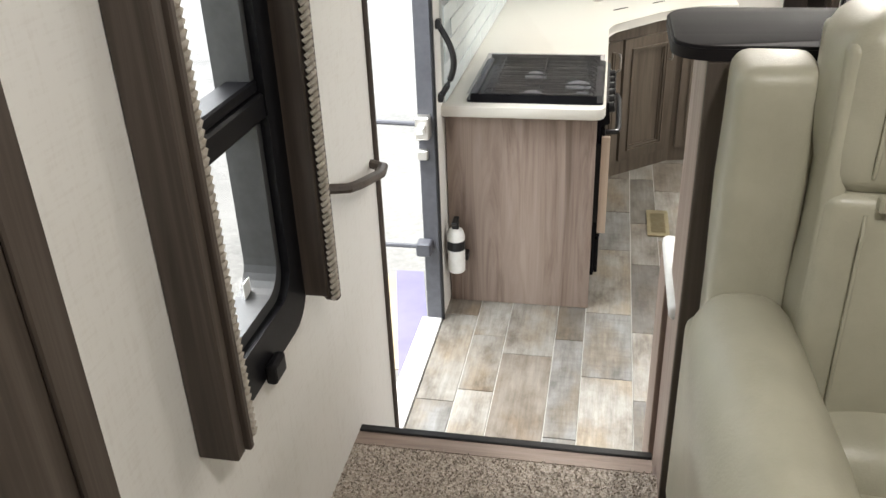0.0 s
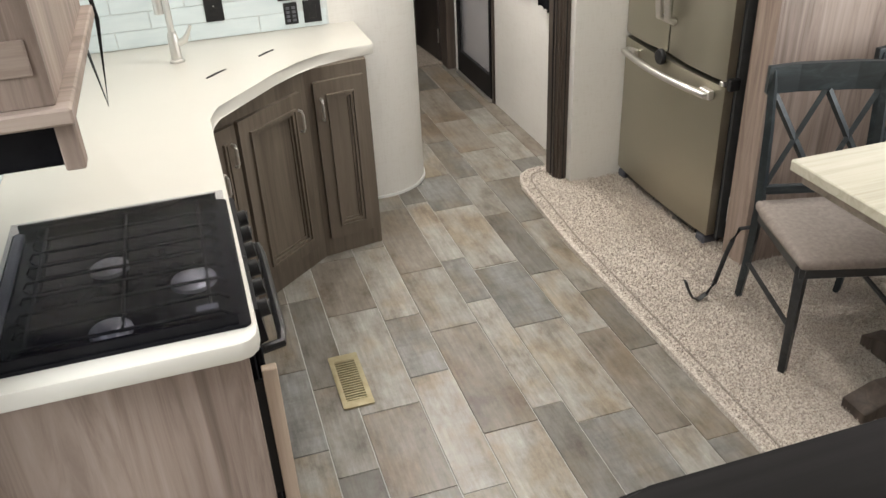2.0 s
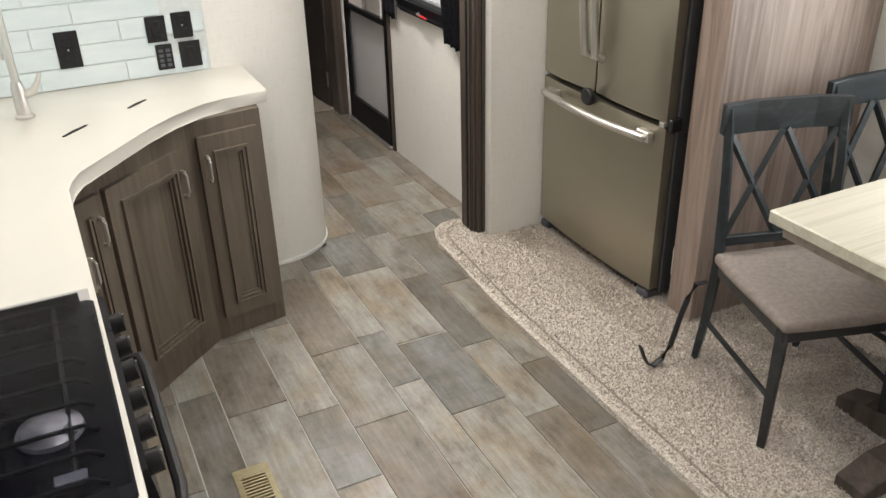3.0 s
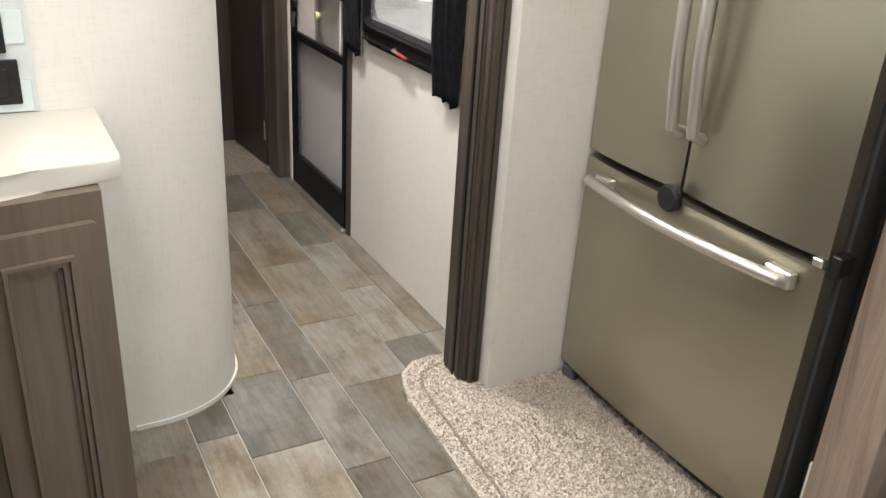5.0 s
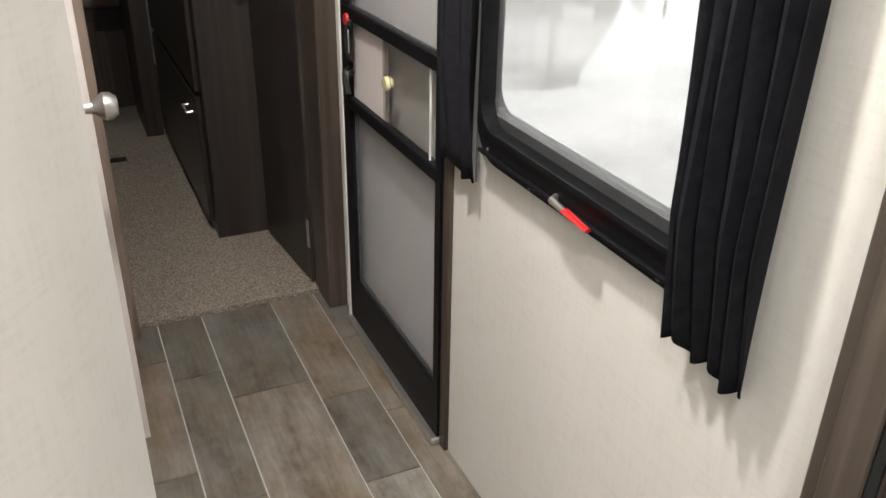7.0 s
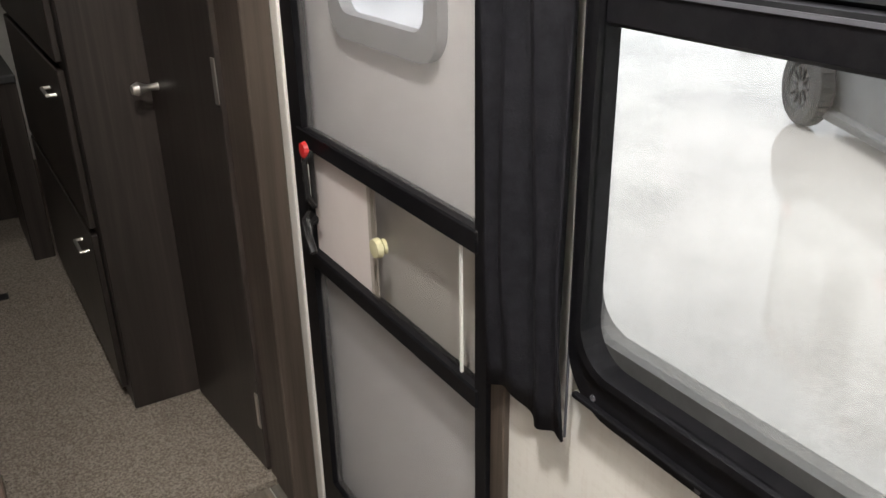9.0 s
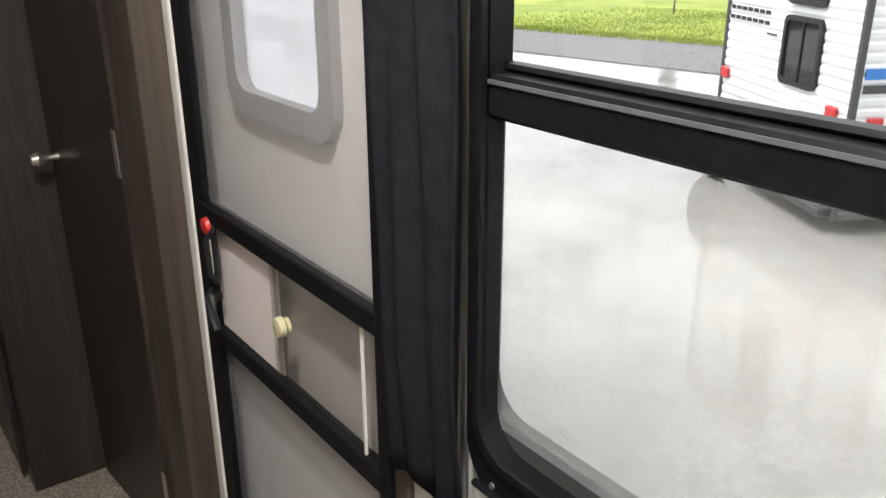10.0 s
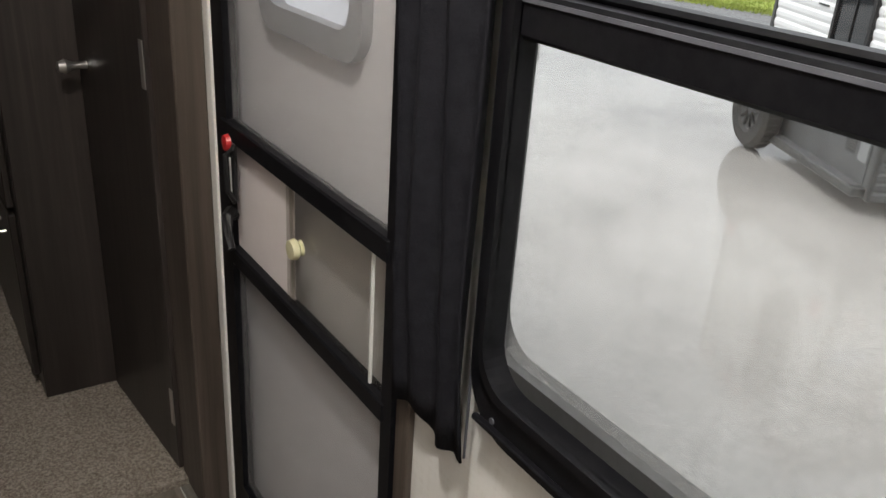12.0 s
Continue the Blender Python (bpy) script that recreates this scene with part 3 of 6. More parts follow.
part("edge_band", ring([(x + (-0.004 if x < 0.5 else 0), y + (0.004 if y > 2.36 else -0.004)) for x, y in bar_outline], bar_outline, 1.498, 1.52), BARTOP, top, "charcoal edge band", True)
shelf = thing("white_ledge", "white rounded ledge on the side of the half wall", "shelf")
part("slab", bx(0.236, 0.275, 2.28, 2.66, 0.865, 0.905, 0.014, 3), WHITEP, shelf, smooth=True)
part("bracket", bx(0.236, 0.30, 2.45, 2.655, 0.0, 0.865, 0.002), PANEL, shelf, "taupe wood side panel")


def puff(x0, x1, y0, y1, z0, z1, bevel, swell=0.0, seg=4):
    """A padded block with full edges."""
    bm = bmesh.new()
    box(bm, x0, x1, y0, y1, z0, z1, bevel, seg)
    if swell:
        c = Vector(((x0 + x1) / 2, (y0 + y1) / 2, (z0 + z1) / 2))
        h = Vector(((x1 - x0) / 2, (y1 - y0) / 2, (z1 - z0) / 2))
        bmesh.ops.subdivide_edges(bm, edges=[e for e in bm.edges if e.calc_length() > 0.12], cuts=4, use_grid_fill=True)
        for v in bm.verts:
            d = v.co - c
            for k in range(3):
                o = [j for j in range(3) if j != k]
                f = max(0, 1 - (d[o[0]] / h[o[0]]) ** 2) * max(0, 1 - (d[o[1]] / h[o[1]]) ** 2)
                if abs(d[k]) > h[k] * 0.8:
                    v.co[k] += swell * f * (1 if d[k] > 0 else -1)
            v.co += noise.noise_vector(v.co * 9) * 0.004 + noise.noise_vector(v.co * 3.1) * 0.006
    return bm


rec = thing("recliner", "cream leather recliner with padded arms, back to the half wall", "recliner")
part("side_back", puff(0.285, 0.43, 2.02, 2.19, 0.95, 1.532, 0.03, 0.004), LEATHER, rec, smooth=True)
part("backrest", puff(0.432, 0.97, 1.915, 2.14, 1.352, 1.632, 0.04, 0.022), LEATHER, rec, "plump leather head cushion", smooth=True)
part("backrest", puff(0.432, 0.97, 1.91, 2.16, 0.80, 1.356, 0.024, 0.012), LEATHER, rec, smooth=True)
part("backrest", puff(0.432, 0.97, 1.80, 2.20, 0.62, 0.92, 0.05, 0.03), LEATHER, rec, smooth=True)
for z0, z1, y in ((1.39, 1.595, 1.901), (0.92, 1.325, 1.899)):
    part("piping", tube([(0.492, y + 0.012, z0), (0.490, y, z0 + 0.04), (0.490, y, z1 - 0.04), (0.492, y + 0.014, z1)], 0.004, 6), LEATHER, rec, "sewn seam")
    part("piping", tube([(0.80, y + 0.006, z0), (0.795, y - 0.006, z0 + 0.06), (0.80, y - 0.006, z1 - 0.06), (0.83, y + 0.01, z1)], 0.004, 6), LEATHER, rec, "sewn seam")
part("side_band", puff(0.424, 0.462, 1.925, 2.13, 0.84, 1.60, 0.015), LEATHER, rec, "sewn leather side band", smooth=True)
part("pull_strap", bx(0.505, 0.53, 1.893, 1.92, 1.335, 1.362, 0.004), LEATHER, rec)
part("arm", puff(0.25, 0.44, 1.00, 2.06, 0.80, 1.11, 0.085, 0.02, 5), LEATHER, rec, "rounded padded arm", smooth=True)
part("side_panel", puff(0.262, 0.43, 1.05, 2.20, 0.42, 0.95, 0.03), LEATHER, rec, smooth=True)
part("arm", puff(0.94, 1.13, 1.00, 2.06, 0.80, 1.085, 0.085, 0.02, 5), LEATHER, rec, smooth=True)
part("side_panel", puff(0.95, 1.12, 1.05, 2.20, 0.42, 0.95, 0.03), LEATHER, rec, smooth=True)
part("seat", puff(0.44, 0.94, 1.02, 1.86, 0.60, 0.845, 0.06, 0.025), LEATHER, rec, smooth=True)
part("base", bx(0.30, 1.08, 1.10, 2.18, DECK, 0.46), BLACK, rec)

# ---- kitchen ----
end = thing("counter_end_cabinet", "taupe wood-grain cabinet end beside the stove", "cabinet")
part("end_panel", bx(LW + 0.005, 0.036, 3.72, 3.745, 0.0, 0.868, 0.002), PANEL, end)
part("front_stile", bx(0.056, 0.090, 3.745, 3.768, 0.355, 0.775, 0.002), EDGE, end, "pale wood edge stile")
part("stile_web", bx(0.036, 0.056, 3.752, 3.766, 0.40, 0.74), GAPSHADE, end, "near-black web standing for the shaded gap behind the stile")
ctop_pts = [(LW, 3.665), (0.02, 3.665), (0.045, 3.672), (0.06, 3.69), (0.066, 3.72), (0.062, 4.36), (0.058, 4.98), (0.066, 5.04), (0.09, 5.10), (0.20, 5.225), (0.32, 5.37), (0.42, 5.475), (0.52, 5.545), (0.62, 5.572), (0.745, 5.59), (0.765, 5.60), (0.77, 5.625), (0.77, 5.985), (LW, 5.985)]
ctop = thing("kitchen_counter", "cream solid-surface corner counter with a swept front edge", "counter")
part("worktop", prism(ctop_pts, 0.87, 0.915, 0.006), COUNTER, ctop, smooth=True)
for p, q in (((0.075, 5.43), (0.155, 5.51)), ((0.295, 5.625), (0.365, 5.69))):
    d = (Vector((*q, 0)) - Vector((*p, 0))).normalized()
    w = Vector((-d.y, d.x, 0)) * 0.006
    a, b = Vector((*p, 0)), Vector((*q, 0))
    part("cutout_slot", prism([(a - w)[:2], (b - w * 0.4)[:2], (b + w)[:2], ((a + b) / 2 + w * 1.6)[:2], (a + w * 0.4)[:2]], 0.9155, 0.9175), GAPSHADE, ctop, "near-black inlay standing for a shaded slot in the sink cover")

bs = thing("backsplash", "glossy pale blue-white subway tile backsplash", "backsplash", kind="structure")
part("grout_bed", bx(LW, 0.655, 5.978, 5.989, 0.916, 1.36), GROUT, bs)
part("grout_bed", bx(LW + 0.001, LW + 0.011, 3.70, 5.978, 0.916, 1.36), GROUT, bs)
TILE_A = bx(0, 0.296, -0.004, 0.0, 0, 0.071, 0.0015)
TILE_B = bx(0.0, 0.004, 0, 0.296, 0, 0.071, 0.0015)
base_a, base_b = part("tile", TILE_A, TILE, bs), part("tile", TILE_B, TILE, bs)
base_a.location, base_b.location = (LW + 0.02, 5.978, 0.918), (LW + 0.011, 3.71, 0.918)
for r in range(6):
    for c in range(5):
        x = LW + 0.02 + 0.30 * c - (0.15 if r % 2 else 0)
        if (r or c) and x > LW and x + 0.296 < 0.66:
            o = new("tile", base_a.data)
            o.parent, o.location = bs, (x, 5.978, 0.918 + 0.074 * r)
    for c in range(8):
        y = 3.71 + 0.30 * c - (0.15 if r % 2 else 0)
        if (r or c) and y > 3.70 and y + 0.296 < 5.97:
            o = new("tile", base_b.data)
            o.parent, o.location = bs, (LW + 0.011, y, 0.918 + 0.074 * r)


def outlet(x, z, w, h, rocker):
    t = thing("wall_outlet" if not rocker else "light_switch", "black wall plate on the tile backsplash", "outlet" if not rocker else "switch", "black wall plates", at=(x, 5.974, z))
    part("plate", bx(-w / 2, w / 2, -0.006, 0, -h / 2, h / 2, 0.002), BLACK, t)
    if rocker == 1:
        part("rocker", bx(-0.017, 0.017, -0.010, -0.006, -0.03, 0.03, 0.002), BLACK, t)
    elif rocker == 2:
        for i in (-1, 1):
            for k in range(4):
                part("button", bx(i * 0.013 - 0.008, i * 0.013 + 0.008, -0.009, -0.006, -0.036 + 0.018 * k, -0.024 + 0.018 * k, 0.001), ALU, t)
    else:
        for s in (-1, 1):
            part("socket", bx(-0.016, 0.016, -0.009, -0.006, s * 0.024 - 0.014, s * 0.024 + 0.014, 0.002), BLACK, t)
        part("screw", lathe([(0.003, -0.0075), (0.003, -0.006)], 10, "y"), SILVER, t)


outlet(0.165, 1.055, 0.078, 0.13, 0)
outlet(0.475, 1.09, 0.072, 0.095, 1)
outlet(0.57, 1.095, 0.072, 0.095, 0)
outlet(0.49, 0.985, 0.06, 0.095, 2)
outlet(0.585, 0.985, 0.078, 0.098, 1)

# stove
stove = thing("gas_stove", "black gas stove with glass cover set into the counter", "stove")
part("body", bx(-0.47, 0.05, 3.80, 4.38, 0.12, 0.868, 0.004), GLOSSBLK, stove)
part("cooktop", prism(rounded(-0.478, 0.055, 3.718, 4.338, 0.012), 0.9155, 0.924, 0.003), GLOSSBLK, stove, "glossy black cooktop")
part("back_rail", bx(-0.47, -0.445, 3.75, 4.31, 0.924, 0.936, 0.004), ALU, stove)
for cx, cy, rr in ((-0.05, 3.93, 0.052), (-0.235, 4.06, 0.045), (-0.225, 3.79, 0.045)):
    b = part("burner", lathe([(rr, 0.924), (rr * 0.97, 0.932), (rr * 0.8, 0.935), (rr * 0.72, 0.938), (0.0, 0.939)], 24, at=(cx, cy, 0)), BURNER, stove, "grey alloy burner ring", True)
    part("cap", lathe([(rr * 0.55, 0.9385), (rr * 0.58, 0.941), (rr * 0.45, 0.943), (0.0, 0.9435)], 20, at=(cx, cy, 0)), BURNER, b, "alloy burner cap", True)
for k in range(9):
    y = 3.765 + 0.068 * k
    part("grate_bar", tube([(-0.42, y, 0.926), (-0.41, y, 0.94), (0.0, y, 0.94), (0.02, y, 0.926)], 0.004, 6), IRON, stove)
for x in (-0.39, -0.2, -0.02):
    part("grate_bar", tube([(x, 3.765, 0.937), (x, 4.309, 0.937)], 0.004, 6), IRON, stove)
lid = part("glass_cover", bx(-0.475, 0.05, 3.722, 4.334, 0.948, 0.952, 0.0012), COVER, stove, "smoked glass cover")
for y in (3.728, 4.328):
    part("cover_rest", bx(-0.46, 0.03, y - 0.004, y + 0.004, 0.924, 0.948), GLOSSBLK, stove)
part("maker_plate", bx(-0.05, -0.005, 3.768, 3.79, 0.944, 0.9455), ALU, stove, "small pale printed plate")
part("control_panel", prism([(0.05, 0.80), (0.085, 0.815), (0.075, 0.90), (0.05, 0.905)], 3.80, 4.38, axis="y"), GLOSSBLK, stove)
for i in range(6):
    y = 3.86 + 0.092 * i
    k = part("knob", tube([(0.075, y, 0.862), (0.10, y, 0.866)], 0.021, 14), BLACK, stove, smooth=True)
    part("knob_mark", bx(0.1, 0.103, y - 0.003, y + 0.003, 0.855, 0.882), BURNER, k)
part("door", bx(0.05, 0.068, 3.81, 4.37, 0.30, 0.79, 0.004), GLOSSBLK, stove, "black oven door")
part("handle", tube([(0.068, 3.84, 0.765), (0.115, 3.85, 0.765), (0.12, 3.90, 0.765), (0.12, 4.28, 0.765), (0.115, 4.33, 0.765), (0.068, 4.34, 0.765)], 0.012), BLACK, stove, "black oven door handle", smooth=True)
part("drawer", bx(0.05, 0.066, 3.81, 4.37, 0.13, 0.29, 0.004), GLOSSBLK, stove)
part("plinth", bx(LW + 0.01, 0.03, 3.748, 4.40, 0.0, 0.115), TRIM, stove)


def raised_door(parent, w, h, at, turn, handle_side, name="door"):
    """A framed cabinet door with a raised field, standing in its own plane and turned in place."""
    m = pose(*at, 0, 0, turn)

    def put(nm, bm, mat, par, label="", smooth=False):
        bm.transform(m)
        return part(nm, bm, mat, par, label, smooth)

    d = put(name, ring(rounded(0, w, 0, h, 0.004, 1), rounded(0.055, w - 0.055, 0.06, h - 0.06, 0.002, 1), -0.02, 0.0, "y"), CAB, parent)
    bm = bmesh.new()
    box(bm, 0.05, w - 0.05, -0.008, -0.002, 0.055, h - 0.055)
    put("field", bm, CAB, d)
    put("moulding", ring(rounded(0.050, w - 0.050, 0.055, h - 0.055, 0.002, 1), rounded(0.058, w - 0.058, 0.063, h - 0.063, 0.002, 1), -0.032, -0.006, "y"), CAB, d)
    put("moulding", ring(rounded(0.0595, w - 0.0595, 0.0645, h - 0.0645, 0.002, 1), rounded(0.070, w - 0.070, 0.075, h - 0.075, 0.002, 1), -0.025, -0.006, "y"), CAB, d)
    put("moulding", ring(rounded(0.0715, w - 0.0715, 0.0765, h - 0.0765, 0.002, 1), rounded(0.080, w - 0.080, 0.085, h - 0.085, 0.002, 1), -0.0145, -0.006, "y"), CAB, d)
    hx = 0.026 if handle_side < 0 else w - 0.026
    hz = h - 0.115
    put("handle", tube([(hx, -0.02, hz + 0.045), (hx, -0.036, hz + 0.043), (hx, -0.042, hz + 0.03), (hx, -0.042, hz - 0.03), (hx, -0.036, hz - 0.043), (hx, -0.02, hz - 0.045)], 0.0052), SILVER, d, "brushed nickel bar pull", True)
    return d


cab = thing("corner_cabinet", "grey-brown raised-panel corner base cabinet under the sink counter", "cabinet")
foot = [(0.035, 4.41), (0.035, 5.15), (0.45, 5.51), (0.72, 5.555), (0.72, 5.985), (LW + 0.01, 5.985), (LW + 0.01, 4.41)]
part("body", prism(foot, 0.0, 0.869), CAB, cab)
ang = math.degrees(math.atan2(5.51 - 5.15, 0.45 - 0.035))
raised_door(cab, 0.362, 0.71, (0.035 + 0.137 * math.cos(radians(ang)), 5.15 + 0.137 * math.sin(radians(ang)), 0.09), ang, 1)
raised_door(cab, 0.122, 0.71, (0.035 - 0.005 * math.cos(radians(ang)), 5.15 - 0.005 * math.sin(radians(ang)), 0.09), ang, 1)
ang2 = math.degrees(math.atan2(5.555 - 5.51, 0.72 - 0.45))
raised_door(cab, 0.225, 0.725, (0.478, 5.513, 0.09), ang2, -1)
raised_door(cab, 0.30, 0.725, (0.036, 4.62, 0.09), 90, 1)

fau = thing("kitchen_faucet", "brushed nickel pull-down kitchen faucet with side lever", "faucet", at=(-0.02, 5.70, 0.9155))
part("base", lathe([(0.03, 0), (0.03, 0.008), (0.022, 0.014), (0.021, 0.10), (0.016, 0.12)], 18), SILVER, fau, smooth=True)
part("spout", tube([(0, 0, 0.11), (0, 0, 0.36), (0.0, -0.03, 0.43), (-0.01, -0.10, 0.46), (-0.02, -0.17, 0.43), (-0.025, -0.19, 0.36)], 0.013), SILVER, fau, smooth=True)
part("spray_head", tube([(-0.025, -0.19, 0.37), (-0.026, -0.192, 0.24)], 0.018, 12), SILVER, fau, smooth=True)
part("lever", tube([(0.02, 0, 0.075), (0.045, -0.005, 0.085), (0.06, -0.008, 0.11), (0.075, -0.01, 0.14)], [0.014, 0.014, 0.008, 0.006]), SILVER, fau, smooth=True)

up = thing("upper_cabinet", "taupe rustic wood upper cabinet above the stove", "cabinet")
part("body", bx(LW + 0.002, -0.19, 3.70, 4.42, 1.445, 2.3, 0.002), PANEL, up)
part("bottom_rail", bx(LW + 0.002, -0.165, 3.675, 4.44, 1.415, 1.445, 0.004), PANEL_X, up)
part("side_strip", bx(LW + 0.03, -0.21, 3.694, 3.70, 1.50, 1.56, 0.002), PANEL_X, up)
hood = thing("range_hood", "black range hood under the upper cabinet", "hood")
part("body", bx(LW + 0.002, -0.205, 3.73, 4.40, 1.325, 1.413, 0.004), GLOSSBLK, hood)
part("bracket", bx(-0.204, -0.17, 3.70, 3.745, 1.325, 1.414, 0.003), PANEL, hood, "wood end bracket")
cable = thing("hanging_cable", "black loop of cable hanging beside the upper cabinet", "cable")
part("loop", tube([(-0.20, 4.47, 1.75), (-0.18, 4.48, 1.60), (-0.165, 4.47, 1.40), (-0.19, 4.47, 1.18), (-0.215, 4.47, 1.40), (-0.225, 4.47, 1.60), (-0.20, 4.47, 1.75)], 0.006, 6), BLACK, cable, smooth=True)

vent = thing("floor_register", "brass floor heating register with louvred slots", "vent", at=(0.362, 4.60, 0.002))
part("frame", ring(rounded(-0.055, 0.055, -0.152, 0.152, 0.006, 2), rounded(-0.037, 0.037, -0.115, 0.115, 0.002, 2), 0.0, 0.006), BRASS, vent)
part("well", bx(-0.037, 0.037, -0.115, 0.115, 0.0, 0.001), GAPSHADE, vent)
for i in range(17):
    part("slat", bx(-0.037, 0.037, -0.112 + 0.0137 * i, -0.1055 + 0.0137 * i, 0.0012, 0.006), BRASS, vent)

# ---- refrigerator ----
fr = thing("refrigerator", "champagne steel french-door refrigerator with bottom freezer drawer", "refrigerator")
part("body", bx(2.075, 2.75, 4.92, 5.735, 0.05, 1.76, 0.004), STEELDK, fr, "dark grey cabinet body")


def swollen(y0, y1, z0, z1, out=0.018):
    """A door front that bows out a little across its width."""
    bm = bmesh.new()
    n = 12
    cols = []
    for i in range(n + 1):
        y = y0 + (y1 - y0) * i / n
        e = min(i, n - i) / (n / 2)
        x = 2.03 - out * (1 - (1 - e) ** 2.5)
        cols.append([bm.verts.new((x, y, z0)), bm.verts.new((x, y, z1)), bm.verts.new((2.07, y, z1)), bm.verts.new((2.07, y, z0))])
    for a, b in zip(cols, cols[1:]):
        for k in range(4):
            bm.faces.new((a[k], b[k], b[(k + 1) % 4], a[(k + 1) % 4]))
    bm.faces.new(cols[0])
    bm.faces.new(cols[-1][::-1])
    return bm


def pull_bar(pts, parent):
    h = part("handle", tube(pts, 0.0155, 14), SILVER, parent, "brushed steel handle", True)
    return h


drawer = part("freezer_drawer", swollen(4.93, 5.733, 0.075, 0.748), STEEL, fr, smooth=True)
pull_bar([(2.02, 5.675, 0.70)] + arc((1.985, 5.665, 0.70), (1.985, 5.005, 0.70), (-0.03, 0, 0), 14) + [(2.02, 4.995, 0.70)], drawer)
part("handle_mount", bx(1.992, 2.02, 4.98, 5.05, 0.682, 0.722, 0.004), SILVER, drawer)
part("handle_mount", bx(1.992, 2.02, 5.59, 5.65, 0.682, 0.722, 0.004), SILVER, drawer)
dl = part("door", swollen(5.368, 5.733, 0.772, 1.74, 0.014), STEEL, fr, smooth=True)
dr = part("door", swollen(4.93, 5.358, 0.772, 1.74, 0.014), STEEL, fr, smooth=True)
pull_bar([(2.02, 5.388, 0.915)] + arc((1.985, 5.388, 0.93), (1.985, 5.388, 1.60), (-0.025, 0, 0), 12) + [(2.02, 5.388, 1.615)], dl)
pull_bar([(2.02, 5.318, 0.915)] + arc((1.985, 5.318, 0.93), (1.985, 5.318, 1.60), (-0.025, 0, 0), 12) + [(2.02, 5.318, 1.615)], dr)
part("hinge", bx(2.035, 2.085, 4.905, 4.93, 0.735, 0.785, 0.004), BLACK, fr, "black middle hinge")
part("hinge_pin", bx(2.02, 2.068, 4.935, 4.96, 0.750, 0.770, 0.003), SILVER, fr, "steel hinge plate")
part("lock_button", lathe([(0.0, -0.006), (0.03, -0.004), (0.035, 0.004), (0.035, 0.016)], 20, "x", (1.985, 5.362, 0.757)), BLACK, fr, "round black travel latch")
part("foot", bx(2.03, 2.12, 4.945, 5.01, 0.019, 0.06, 0.008), ALU, fr, "grey plastic foot")
part("foot", bx(2.03, 2.12, 5.67, 5.73, 0.019, 0.06, 0.008), ALU, fr, "grey plastic foot")
part("grille", bx(2.06, 2.08, 5.05, 5.67, 0.02, 0.07), STEELDK, fr)
pan = thing("fridge_side_panel", "taupe rustic wood panel between refrigerator and dinette", "panel")
part("panel", bx(2.09, SLIDE_X - 0.002, 4.74, 4.86, 0.019, 2.35, 0.002), PANEL, pan)
part("edge_board", bx(2.075, 2.089, 4.735, 4.865, 0.019, 2.35, 0.002), PANEL, pan)
part("outlet", bx(2.08, 2.10, 4.866, 4.875, 0.16, 0.28, 0.003), WHITEP, pan, "white outlet plate")
# solid block in the gap, its shade given by near-black colour
part("filler", bx(2.14, SLIDE_X - 0.002, 4.87, 4.915, 0.019, 2.35), GAPSHADE, pan, "near-black filler standing for the shaded gap beside the refrigerator")

post = thing("slide_trim_post", "dark taupe grooved trim post at the slide-out corner", "trim", kind="structure")
part("post", bx(1.712, 1.785, 5.80, 5.93, 0.018, CEILZ, 0.003), TRIM, post)
part("flute", bx(1.705, 1.713, 5.815, 5.845, 0.018, CEILZ, 0.002), TRIM, post)
part("flute", bx(1.705, 1.713, 5.865, 5.91, 0.018, CEILZ, 0.002), TRIM, post)
# grooves drawn as raised black strips, their shade put into the colour
part("groove", bx(1.702, 1.7055, 5.850, 5.860, 0.018, CEILZ), BLACK, post, "black strip drawn for a shaded groove")
part("groove", bx(1.702, 1.7055, 5.818, 5.824, 0.018, CEILZ), BLACK, post, "black strip drawn for a shaded groove")
part("groove", bx(1.738, 1.744, 5.784, 5.7855, 0.018, CEILZ), BLACK, post, "black strip drawn for a shaded groove")
part("face", bx(1.722, 1.762, 5.786, 5.80, 0.018, CEILZ, 0.004), TRIM, post)
part("flute", bx(1.785, 1.837, 5.86, 5.94, 0.0, CEILZ, 0.003), TRIM, post)

# slide carpet lip with rolled edge
lip_pts = [(1.845, 2.6), (1.845, 5.80), (1.78, 5.955), (1.70, 5.985), (1.62, 5.975), (1.565, 5.93), (1.535, 5.86), (1.52, 5.75), (1.49, 5.2), (1.50, 3.9), (1.51, 2.6)]
lip = structure("carpet_lip", prism(lip_pts, 0.0, 0.024, 0.008), CARPET, "rolled beige carpet edge of the slide-out lying on the floor", "carpet", True)


# no groove is cut: a darker tube carries the shade of the groove
part("seam", tube([(1.70, 5.925, 0.022), (1.62, 5.90, 0.022), (1.585, 5.82, 0.022), (1.57, 5.6, 0.022), (1.548, 5.2, 0.022), (1.556, 3.9, 0.022), (1.565, 2.7, 0.022)], 0.007, 6, flat=0.7), CARPETDIM, lip, "groove in the carpet edge drawn as a darker strand")


